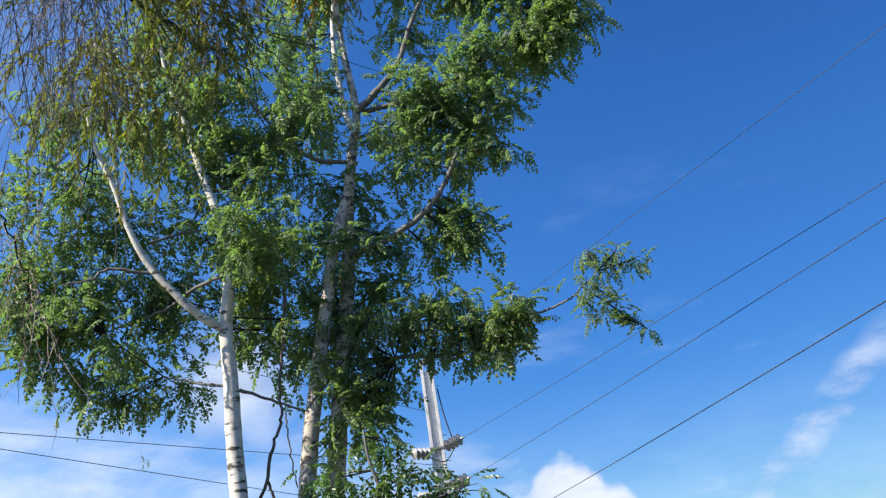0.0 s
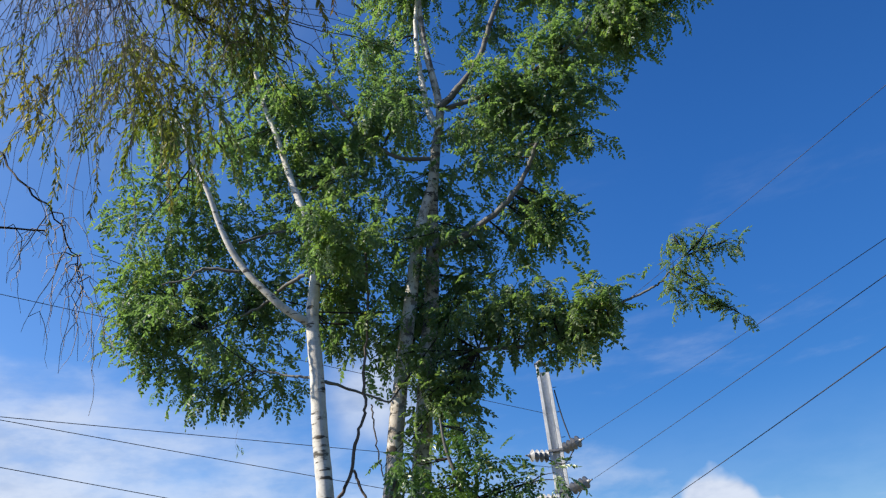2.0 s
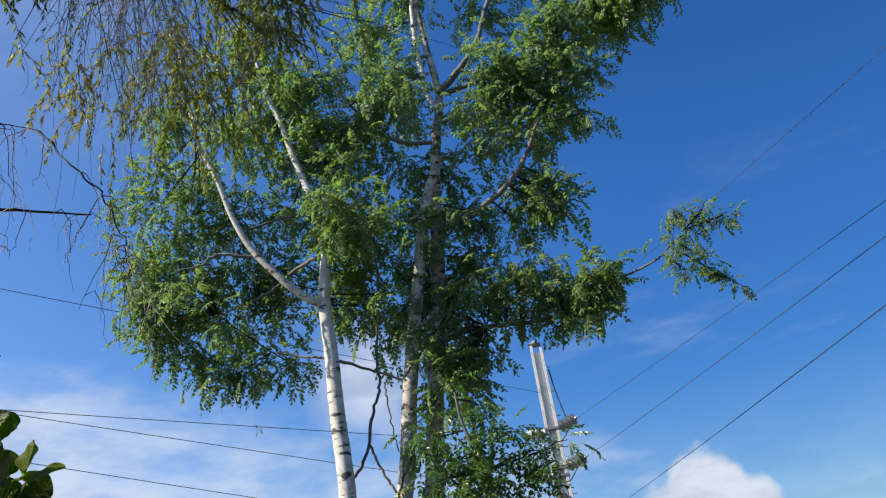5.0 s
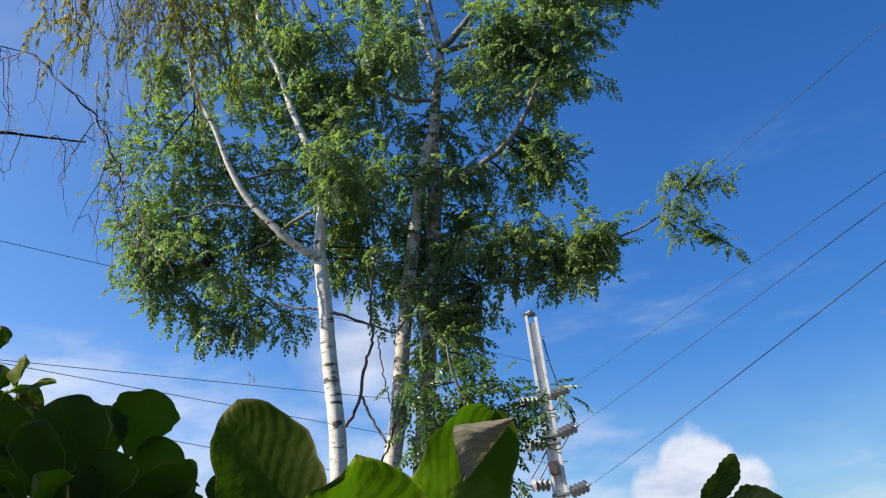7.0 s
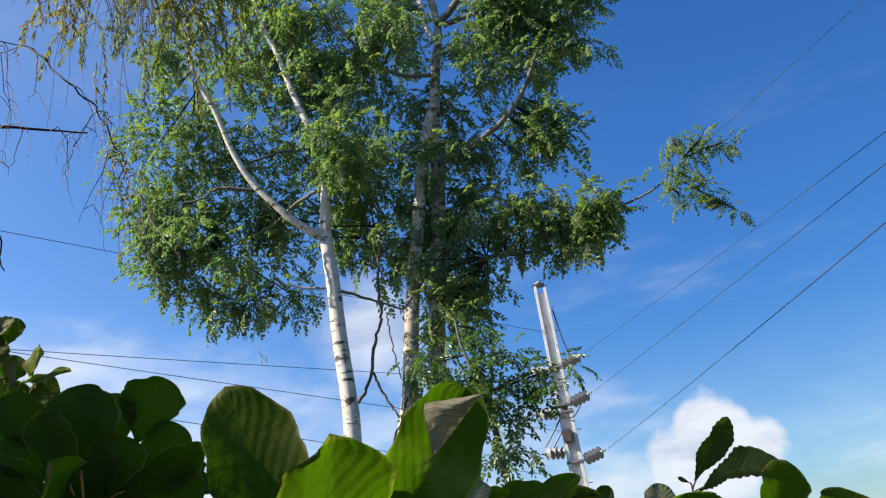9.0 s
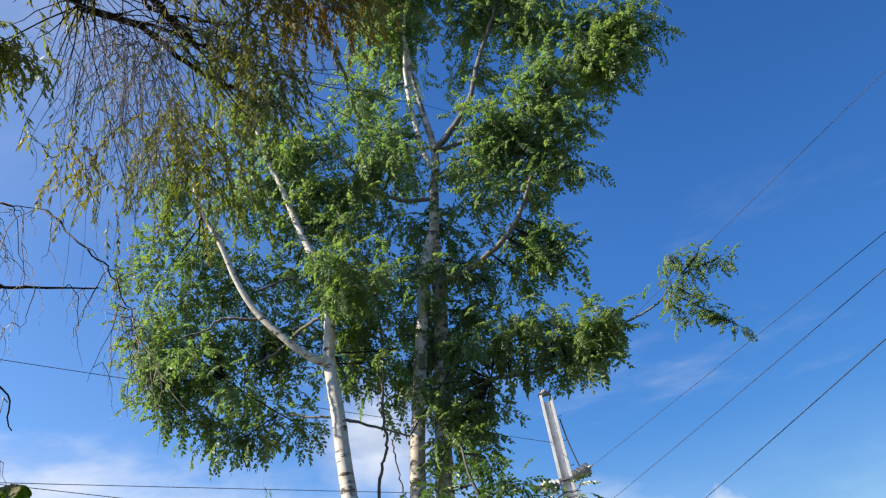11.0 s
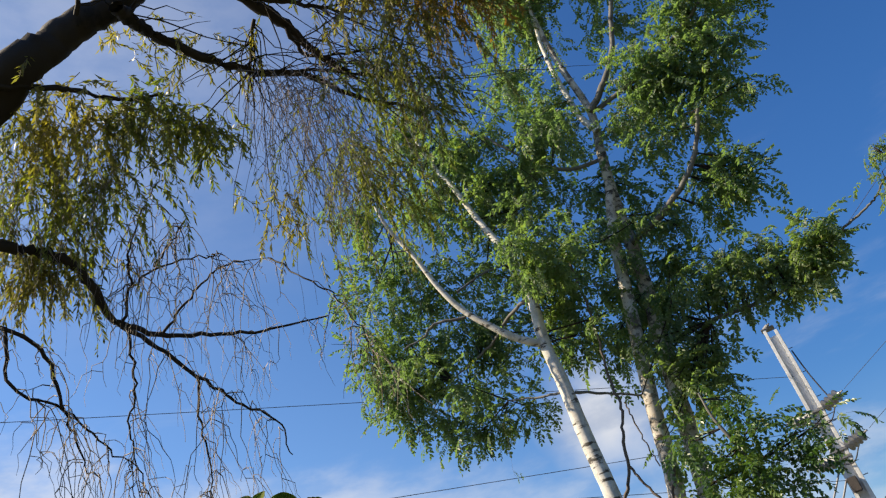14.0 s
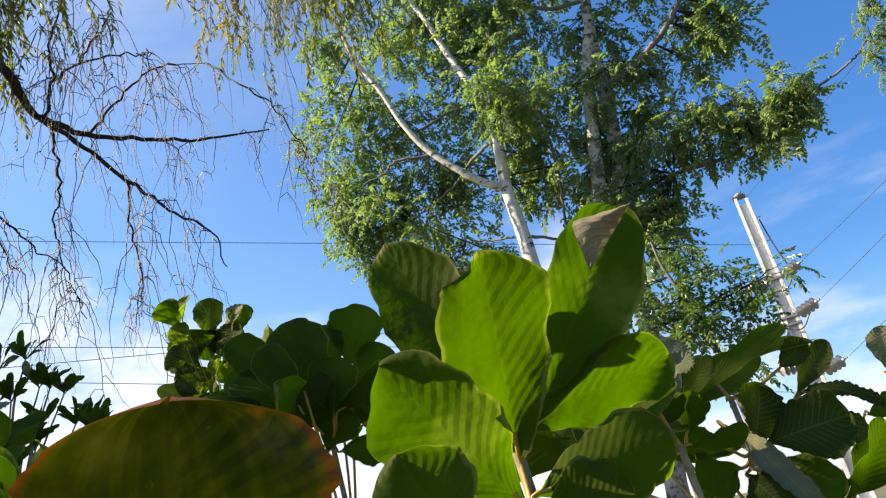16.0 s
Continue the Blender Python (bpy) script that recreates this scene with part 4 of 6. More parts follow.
# start, end, sprays, shortest, longest, spread, leaf
SPRAYS = [
    ((-3.29, 1.9, 5.69), (-2.79, 2.58, 5.66), 130, 0.25, 0.7, 0.13, M_WEEP),
    ((-3.57, 2.11, 5.32), (-3.15, 2.63, 5.34), 115, 0.25, 0.65, 0.12, M_OLIVE),
    ((-3.8, 2.29, 4.95), (-3.53, 2.7, 4.92), 110, 0.2, 0.5, 0.1, M_WEEP),
    ((-2.76, 2.46, 5.77), (-2.46, 2.98, 5.59), 120, 0.2, 0.48, 0.06, M_OLIVE),
    ((-2.64, 2.29, 6.2), (-2.15, 2.95, 6.06), 45, 0.12, 0.32, 0.1, M_WEEP),
    ((-1.31, 3.01, 6.47), (-0.51, 3.6, 6.2), 130, 0.3, 0.95, 0.17, M_WEEP),
    ((-1.67, 3.69, 6.23), (-1.13, 4.24, 5.9), 130, 0.2, 0.6, 0.14, M_OLIVE),
    ((-0.88, 3.41, 6.42), (-0.52, 3.74, 6.22), 75, 0.25, 0.65, 0.09, M_GOLD),
    ((-2.12, 3.85, 5.70), (-1.72, 4.27, 5.45), 95, 0.2, 0.75, 0.13, M_OLIVE),
    ((-2.12, 3.92, 5.68), (-1.85, 4.25, 5.45), 9, 0.4, 0.9, 0.10, M_WEEP),
    ((-0.967, 2.797, 6.688), (-0.381, 3.089, 6.601), 110, 0.3, 0.8, 0.17, M_WEEP),
    ((-0.425, 3.14, 6.561), (0.09, 3.313, 6.472), 40, 0.25, 0.6, 0.12, M_GOLD),
    ((-2.58, 3.42, 5.42), (-2.42, 3.87, 5.06), 26, 0.12, 0.4, 0.08, M_WEEP),
    # last two: unseen crown, added out of view to shade the near shrubs
    ((-3.85, 0.25, 5.05), (-3.15, 0.95, 5.05), 220, 0.4, 1.0, 0.14, M_WEEP),
    ((-5.25, -0.45, 5.4), (-4.5, 0.15, 5.7), 560, 0.3, 0.8, 0.24, M_WEEP),
]
# start, end, strings, shortest, longest, where leaves begin, spread
STRINGS = [
    ((-2.10, 3.02, 5.90), (-1.76, 3.48, 5.68), 40, 0.3, 0.85, 0.6, 0.07),
    ((-2.02, 3.02, 5.81), (-1.8, 3.33, 5.68), 46, 0.7, 1.9, 0.45, 0.07),
    ((-2.28, 3.38, 5.94), (-1.66, 4.07, 5.59), 26, 0.3, 0.9, 0.3, 0.12),
    ((-1.62, 3.17, 6.13), (-1.08, 3.77, 5.81), 28, 0.3, 0.9, 0.4, 0.14),
    ((-3.45, 2.03, 5.34), (-3.09, 2.58, 5.28), 30, 0.5, 1.3, 0.3, 0.12),
]


def hanging_path(start, length, spread, n=9):
    """A twig that leaves its limb sideways and then hangs."""
    a = rng.random() * 2 * np.pi
    out = np.array((math.cos(a), math.sin(a), 0.0)) * min(spread, 0.42 / length)
    s = np.linspace(0, 1, n)[:, None]
    p = np.array(start) + out * length * (1 - (1 - s) ** 2.2) * 0.6 + np.array((0, 0, 1.0)) * length * (0.12 * np.sin(np.pi * np.minimum(s * 2.2, 1)) - s ** 1.15)
    sway = np.cumsum(rng.normal(size=(n, 3)) * 0.014, axis=0)
    sway[0] = 0
    return p + sway


def string_of_leaves(path, begin, gap, size=1.0):
    seg = np.linalg.norm(np.diff(path, axis=0), axis=1)
    dist = np.r_[0, np.cumsum(seg)]
    at = np.arange(begin * dist[-1], dist[-1], gap)
    p = np.stack([np.interp(at, dist, path[:, k]) for k in range(3)], -1)
    t = np.stack([np.interp(at + 0.01, dist, path[:, k]) for k in range(3)], -1) - p
    t /= np.linalg.norm(t, axis=1, keepdims=True) + 1e-9
    n = len(p)
    side = rng.normal(size=(n, 3))
    side -= t * (side * t).sum(1, keepdims=True)
    side /= np.linalg.norm(side, axis=1, keepdims=True) + 1e-9
    way = t * 0.75 + side * 0.6 + (0, 0, -0.25)
    way /= np.linalg.norm(way, axis=1, keepdims=True)
    wide = np.cross(way, side + 0.3 * rng.normal(size=(n, 3)))
    wide /= np.linalg.norm(wide, axis=1, keepdims=True) + 1e-9
    ln = size * (0.040 + 0.030 * rng.random((n, 1)))
    wd = size * (0.0050 + 0.0030 * rng.random((n, 1)))
    v = np.stack([p, p + way * ln * 0.45 + wide * wd, p + way * ln, p + way * ln * 0.45 - wide * wd], 1).reshape(-1, 3)
    f = np.arange(4 * n).reshape(-1, 4)
    return v, f


def spray_path(start, length, n=7):
    """A leafy branchlet that reaches out and bends down."""
    a = rng.random() * 2 * np.pi
    way = np.array((math.cos(a), math.sin(a), 0.25 * rng.normal()))
    s = np.linspace(0, 1, n)[:, None]
    p = np.array(start) + way * length * 0.55 * (1 - (1 - s) ** 1.6) + np.array((0, 0, -1.0)) * length * 0.85 * s ** 1.7
    sway = np.cumsum(rng.normal(size=(n, 3)) * 0.012, axis=0)
    sway[0] = 0
    return p + sway


def hang_up(tree, leaves, twigs, leaf_mat, twig_mat, label):
    lv, lf = joined(leaves)
    tv, tf = joined(twigs)
    v, f = joined([(lv, lf), (tv, tf)])
    me = quad_mesh("hanging_foliage", v, f, [leaf_mat, twig_mat], False, np.r_[np.zeros(len(lf)), np.ones(len(tf))])
    tagged(under("hanging_foliage", me, tree, label), kind="stuff")


def build_weeping_tree():
    tree = base_empty("weeping_tree", W_LIMBS[0][1][0])
    tagged(tree, "weeping tree with dark limbs and yellow-green hanging leaf strings", "tree")
    for name, pts, r0, r1, label in W_LIMBS:
        limb(name, pts, r0, r1, M_DARK, tree, 10 if name == "trunk" else 8, 0.16, label, wiggle=0.025, steps=6)
    for pts, r0, r1 in W_BARE:
        limb("branch", pts, r0, r1, M_DARK, tree, 6, 0.2, wiggle=0.035, steps=6)
    for a, b, count, shortest, longest, spread, mat in SPRAYS:
        a, b = np.array(a), np.array(b)
        leaves, twigs = [], []
        for k in range(count):
            start = a + (b - a) * rng.random() + rng.normal(size=3) * spread
            path = spray_path(start, shortest + (longest - shortest) * rng.random() ** 1.4)
            leaves.append(string_of_leaves(path, 0.08, 0.011 + 0.008 * rng.random(), 1.15))
            twigs.append(tube_arrays(path, 0.003, 0.001, 3))
        hang_up(tree, leaves, twigs, mat, M_TWIG, "yellow-green drooping sprays of narrow leaves")
    for a, b, count, shortest, longest, begin, spread in STRINGS:
        a, b = np.array(a), np.array(b)
        leaves, twigs = [], []
        for k in range(count):
            start = a + (b - a) * rng.random() + rng.normal(size=3) * spread
            path = hanging_path(start, shortest + (longest - shortest) * rng.random() ** 1.2, 0.5 + 0.5 * rng.random(), 12)
            path[1:] += np.cumsum(rng.normal(size=(11, 3)) * 0.014, axis=0)
            if k % 7 < 2:
                leaves.append(string_of_leaves(path, begin + 0.3 * rng.random(), 0.013 + 0.018 * rng.random(), 0.9))
            twigs.append(tube_arrays(path, 0.0034, 0.0011, 3))
            for _ in range(2):
                i = int(rng.integers(2, 9))
                twigs.append(tube_arrays(hanging_path(path[i], 0.1 + 0.3 * rng.random(), 0.8, 6), 0.0022, 0.0009, 3))
        hang_up(tree, leaves, twigs, M_WEEP, M_LILAC, "thin grey hanging twigs with few yellow leaves")
    # fine side twigs on the upper limbs
    twigs = []
    for name, pts, r0, r1, label in W_LIMBS[1:12]:
        path = smooth_line(pts, 6)
        for k in range(24):
            p = path[int(rng.integers(1, len(path)))]
            d = (path[-1] - path[0]) / np.linalg.norm(path[-1] - path[0]) + rng.normal(size=3) * 0.55
            n = 7
            s = np.linspace(0, 1, n)[:, None]
            q = p + d * s * (0.3 + 0.6 * rng.random()) + np.cumsum(rng.normal(size=(n, 3)) * 0.02, axis=0) * (s > 0)
            q[0] = p
            twigs.append(tube_arrays(q, 0.006, 0.0018, 4))
    v, f = joined(twigs)
    tagged(under("side_twig", quad_mesh("side_twig", v, f, [M_DARK]), tree), kind="stuff")
    # bare hanging twigs on the low limbs
    dark, pale = [], []
    for pts, r0, r1 in W_BARE + [(W_LIMBS[-1][1][4:], 0, 0)]:
        path = smooth_line(pts, 6)
        for k in range(15):
            p = path[int(rng.integers(len(path) // 4, len(path)))]
            q = hanging_path(p, 0.22 + 0.75 * rng.random() ** 1.6, 0.5, 11)
            q[1:] += np.cumsum(rng.normal(size=(10, 3)) * 0.007, axis=0)
            (pale if rng.random() < 0.6 else dark).append(tube_arrays(q, 0.0042, 0.0014, 4))
            for _ in range(2):
                i = int(rng.integers(2, 9))
                q2 = hanging_path(q[i], 0.1 + 0.3 * rng.random(), 0.8, 7)
                (pale if rng.random() < 0.75 else dark).append(tube_arrays(q2, 0.003, 0.001, 3))
    for some, mat in ((dark, M_DARK), (pale, M_PALE_TWIG)):
        v, f = joined(some)
        tagged(under("bare_twig", quad_mesh("bare_twig", v, f, [mat]), tree, "leafless hanging twigs"), kind="stuff")


build_weeping_tree()

# ---- utility pole and lines ----
POLE_TOP, POLE_LOW, INS_HIGH, INS_MID, INS_LEFT, INS_LEFT_LOW, INS_LOW = [(0.25, 24.4, 9.7), (0.29, 24.4, 4.09), (0.82, 24.4, 6.91), (0.82, 24.4, 5.7), (-0.3, 24.4, 5.48), (-0.24, 24.4, 4.29), (0.98, 24.4, 3.96)]


def disc_string(parent, start, way, discs, gap=0.16, radius=0.19):
    """A chain of bell-shaped porcelain discs."""
    start, way = Vector(start), Vector(way).normalized()
    turn = way.to_track_quat("Z", "Y").to_matrix().to_4x4()
    b = bmesh.new()
    bmesh.ops.create_cone(b, cap_ends=True, segments=10, radius1=0.025, radius2=0.025, depth=gap * discs + 0.24, matrix=Matrix.Translation(start + way * gap * discs / 2) @ turn)
    chain = under("insulator", bm_mesh("insulator", b, M_STEEL), parent, "grey porcelain disc insulator string")
    for k in range(discs):
        b = bmesh.new()
        m = Matrix.Translation(start + way * gap * (k + 0.5)) @ turn
        bmesh.ops.create_cone(b, cap_ends=True, segments=20, radius1=radius, radius2=0.06, depth=0.07, matrix=m)
        bmesh.ops.create_cone(b, cap_ends=True, segments=16, radius1=0.055, radius2=0.045, depth=0.08, matrix=m @ Matrix.Translation((0, 0, 0.06)))
        d = new("disc", bm_mesh("disc", b, M_PORCELAIN))
        d.parent = chain
    return chain


RIGHT_WAY = Vector((0.80, -0.58, 0.16)).normalized()


def build_pole():
    x, y, top = 0.17, POLE_TOP[1], POLE_TOP[2]
    pole = base_empty("utility_pole", (x, y, 0))
    tagged(pole, "tall pale galvanised utility pole with disc insulators", "utility pole")

    def shaft(name, x0, x1, y0, y1, z0, z1, mat, label=""):
        b = bmesh.new()
        box(b, (x0, y0, z0), (x1, y1, z1))
        for v in b.verts:
            k = 1.0 + 0.30 * (1 - v.co.z / top)
            v.co.x, v.co.y = x + (v.co.x - x) * k, y + (v.co.y - y) * k
        bmesh.ops.bevel(b, geom=list(b.edges), offset=0.012, segments=2, affect="EDGES")
        under(name, bm_mesh(name, b, mat), pole, label)

    shaft("flange", x - 0.20, x - 0.10, y - 0.16, y + 0.16, -0.2, top, M_CONCRETE, "pale steel flange")
    shaft("flange", x + 0.10, x + 0.20, y - 0.16, y + 0.16, -0.2, top - 0.12, M_CONCRETE)
    shaft("web", x - 0.10, x + 0.10, y - 0.05, y + 0.05, -0.2, top - 0.25, M_CONCRETE, "recessed web plate")
    for z in (INS_HIGH[2], INS_MID[2], INS_LEFT[2], INS_LOW[2]):
        shaft("band", x - 0.225, x + 0.225, y - 0.185, y + 0.185, z - 0.04, z + 0.04, M_STEEL)
    for z in np.linspace(2.5, top - 0.8, 9):
        shaft("step_bolt", x + 0.2, x + 0.34, y - 0.012, y + 0.012, z, z + 0.024, M_STEEL)
    shaft("cap", x - 0.24, x + 0.16, y - 0.18, y + 0.18, top, top + 0.05, M_STEEL)
    # cable down the side
    b = tube_arrays(smooth_line([(x + 0.26, y - 0.1, top - 0.9), (x + 0.36, y - 0.1, top - 1.8), (x + 0.52, y - 0.1, INS_HIGH[2] + 0.15)], 5), 0.022, 0.022, 6)
    under("jumper_cable", quad_mesh("jumper_cable", *b, [M_CABLE]), pole, "black jumper cable")
    for z, ln in ((INS_HIGH[2] - 0.2, 0.9), (INS_MID[2] - 0.2, 0.8)):
        b = tube_arrays(smooth_line([(x + 0.55, y - 0.15, z + 0.15), (x + 0.15, y - 0.24, z - 0.25), (x - 0.45, y - 0.15, z + 0.05)], 5), 0.018, 0.018, 6)
        under("jumper_cable", quad_mesh("jumper_cable", *b, [M_CABLE]), pole)
    for z in (INS_LEFT[2] - 0.9, INS_LEFT[2] - 0.55):
        b = tube_arrays(smooth_line([(x - 0.2, y - 0.2, z + 0.35), (x - 0.5, y - 0.25, z - 0.05), (x - 0.8, y - 0.3, z - 0.42)], 3), 0.028, 0.028, 6)
        under("brace", quad_mesh("brace", *b, [M_STEEL]), pole, "slanting steel brace")
    b = bmesh.new()
    box(b, (x - 0.20, y - 0.36, INS_LEFT[2] - 0.95), (x + 0.05, y - 0.17, INS_LEFT[2] - 0.55), Matrix.Identity(4), 0.02)
    under("junction_box", bm_mesh("junction_box", b, M_FASCIA), pole, "small rusty box")
    disc_string(pole, (x + 0.28, y - 0.1, INS_HIGH[2] + 0.03), RIGHT_WAY, 4)
    disc_string(pole, (x + 0.30, y - 0.1, INS_MID[2] + 0.03), RIGHT_WAY, 4)
    disc_string(pole, (x + 0.34, y - 0.1, INS_LOW[2] + 0.03), RIGHT_WAY, 4)
    disc_string(pole, (x - 0.28, y - 0.05, INS_HIGH[2] - 0.12), (-0.9, -0.5, 0.05), 4)
    disc_string(pole, (x - 0.28, y - 0.05, INS_LEFT[2]), (-0.9, -0.5, 0.02), 4)
    disc_string(pole, (x - 0.30, y - 0.05, INS_LEFT_LOW[2]), (-0.9, -0.5, 0.02), 4)
    disc_string(pole, (x - 0.12, y - 0.02, top + 0.06), (0.6, -0.8, 0.1), 2, 0.1, 0.07)


build_pole()


def power_line(a, b, reach, sag, r, label):
    """A cable from the pole through b and on, hanging slightly."""
    a, b = np.array(a), np.array(b)
    d = (b - a) / np.linalg.norm(b - a)
    end = a + d * reach
    s = np.linspace(0, 1, 40)[:, None]
    path = a + (end - a) * s
    at = np.linalg.norm(b - a) / reach
    path[:, 2:] += -sag * 4 * (s * (1 - s) - s * at * (1 - at) / at)
    ob = base_empty("power_line", tuple(a))
    tagged(ob, label, "power line", "power lines")
    under("cable", quad_mesh("cable", *tube_arrays(path, r, r, 6), [M_CABLE]), ob)


RIGHT_ENDS = [None] + [tuple(np.array((0.17 + off, POLE_TOP[1] - 0.1, z + 0.03)) + np.array(RIGHT_WAY) * 0.84) for off, z in ((0.28, INS_HIGH[2]), (0.30, INS_MID[2]), (0.34, INS_LOW[2]))]
for end, (a, b) in zip(RIGHT_ENDS, [((0.34, 24.4, 9.65), (6.98, 11.69, 9.65)), ((1.06, 24.4, 7.02), (6.2, 12.0, 7.02)), ((1.08, 24.4, 5.81), (5.22, 10.41, 5.81)), ((1.18, 24.4, 4.13), (3.76, 7.9, 4.13))]):
    power_line(end or a, b, 45, 0.25, 0.0065, "black overhead power cable running from the pole")
for a, b in [((0.17, 24.4, 8.07), (-14.0, 11.0, 10.18)), ((0.17, 24.4, 6.41), (-14.0, 11.0, 7.23)), ((0.17, 24.4, 4.86), (-14.0, 11.0, 7.60)), ((0.17, 24.4, 3.45), (-14.0, 11.0, 6.81))]:
    power_line(a, b, 32, 0.05, 0.008, "thin black overhead cable crossing behind the trees")

# ---- broad-leaved shrubs ----


# the garden opens to this side, and leaves turn to it
OPEN_SIDE = (0.12, 0.13, 1.45)


def blade_width(b, flat):
    """Half outline of a leaf that widens slowly from the stalk to a rounded tip."""
    if b <= 0.0 or b >= 1.0:
        return 0.0
    if flat:
        return math.sin(math.pi / 2 * b / 0.55) ** 0.6 if b < 0.55 else (1 - ((b - 0.55) / 0.45) ** 2.6) ** 0.5
    if b < 0.66:
        return math.sin(math.pi / 2 * b / 0.66) ** 1.12
    return (1 - ((b - 0.66) / 0.34) ** 2.3) ** 0.55


def leaf_mesh(base, tip, width, facing, mat, fold=0.22, curl=0.10, stalk=0.06, flat=False, fine=1, bite=0.0, ribs=0.005):
    """One obovate ribbed leaf from base to tip; facing: the way its face looks."""
    base, tip, facing = Vector(base), Vector(tip), Vector(facing)
    way = tip - base
    ln = way.length
    way.normalize()
    side = way.cross(facing).normalized()
    nrm = side.cross(way)
    nu, nv = 8 * min(fine, 2), 14 * fine
    lobes = rng.random(5) * 6.28
    verts, uvs, faces = [], [], []
    for j in range(nv + 1):
        s = math.sin(math.pi / 2 * j / nv)
        w = max(width * 0.5 * blade_width((s - stalk) / (1 - stalk), flat), width * 0.012)
        for i in range(nu + 1):
            u = i / nu * 2 - 1
            w_here = w
            if u < 0 and bite:
                gone = min(1.0, max(0.0, (s - 0.87) / 0.05))
                w_here = w * (1 - bite * gone * gone * (3 - 2 * gone))
            ripple = ribs * width * math.sin(13 * 6.28 * s - 4.5 * abs(u) * 3 + lobes[0]) * min(1.0, 3 * abs(u)) * (0.4 + 0.6 * abs(u))
            wave = 0.11 * width * math.sin(2.2 * 3.14 * s + lobes[1] + (1.2 if u > 0 else 0)) * u * u
            wave += 0.045 * width * math.sin(5.1 * 3.14 * s + lobes[4] + 2.0 * u) * abs(u) ** 3
            notch = 1.0 + ((0.05 if flat else 0.085) * math.sin(9 * s + lobes[2] + 2 * u) + (0.025 if flat else 0.04) * math.sin(31 * s + lobes[3] + u) + (0.012 * math.sin(77 * s + lobes[1]) if fine > 1 else 0.0)) * abs(u)
            p = base + way * ln * s + side * w_here * u * notch
            p += nrm * (fold * w * abs(u) ** 1.4 + ripple + wave - curl * ln * (s - 0.35) ** 2 * 1.6 + curl * ln * 0.1)
            verts.append(p)
            uvs.append((u * 0.5 + 0.5, s))
    for j in range(nv):
        for i in range(nu):
            a = j * (nu + 1) + i
            faces.append((a, a + 1, a + nu + 2, a + nu + 1))
    me = quad_mesh("leaf", np.array([tuple(v) for v in verts]), np.array(faces), [mat])
    layer = me.uv_layers.new(name="UVMap")
    idx = np.array(faces).ravel()
    layer.data.foreach_set("uv", np.array(uvs)[idx].astype(np.float32).ravel())
    return me


def shrub(label, hub, tips, mat=M_BROAD, stem_r=0.012, facing_mix=0.55, odd=None, flat=False, fine=1):
    """A leafy shoot: stem from the ground to the hub, a rosette of leaves to the given tips."""
    hub = Vector(hub)
    foot = Vector((hub.x, hub.y, -0.02))
    ob = base_empty("shrub", tuple(foot))
    tagged(ob, label, "shrub", "broad-leaved shrubs")
    mid = (foot + hub) / 2 + Vector((0.03, 0.02, 0))
    limb("stem", [tuple(foot), tuple(mid), tuple(hub)], stem_r * 1.6, stem_r * 0.7, M_STEM, ob, 8, 0.15)
    for k, (x, y, z, w) in enumerate(tips):
        tip = Vector((x, y, z))
        face = (Vector(OPEN_SIDE) - tip).normalized() * facing_mix + Vector((0, 0, 0.25)) + Vector(rng.normal(size=3)) * 0.15
        fold, curl = (0.03, 0.02) if flat else (0.18 + 0.2 * rng.random(), 0.05 + 0.12 * rng.random())
        under("leaf", leaf_mesh(hub, tip, w, face, (odd or {}).get(k, mat), fold, curl, flat=flat, fine=fine), ob)
        s = tube_arrays(np.array([hub.lerp(tip, q) for q in (0.0, 0.08, 0.16)]), stem_r * 0.35, stem_r * 0.22, 6)
        under("leaf_stalk", quad_mesh("leaf_stalk", *s, [M_STALK]), ob)
    # older leaves lower on the stem
    for share in (0.80, 0.60, 0.38):
        knot = foot.lerp(hub, share) + Vector((0.03, 0.02, 0)) * (1 - abs(2 * share - 1))
        if knot.z < 0.15 or hub.z - knot.z < 0.12:
            continue
        for x, y, z, w in ring_tips(knot, 3, 0.17, 0.08, 0.35):
            if y < knot.y + 0.02:
                y = 2 * knot.y - y
            under("leaf", leaf_mesh(knot, (x, y, z), w, Vector((0, -0.2, 1)) + Vector(rng.normal(size=3)) * 0.25, mat), ob)
    return ob


def ring_tips(hub, n, length, width, lift):
    out, turn = [], rng.random() * 6.28
    for k in range(n):
        a = turn + k * 2.4
        up = lift * (0.55 + 0.8 * rng.random())
        d = Vector((math.cos(a), math.sin(a), up)).normalized() * length * (0.75 + 0.4 * rng.random())
        out.append((hub[0] + d.x, hub[1] + d.y, hub[2] + d.z, width * (0.8 + 0.4 * rng.random())))
    return out


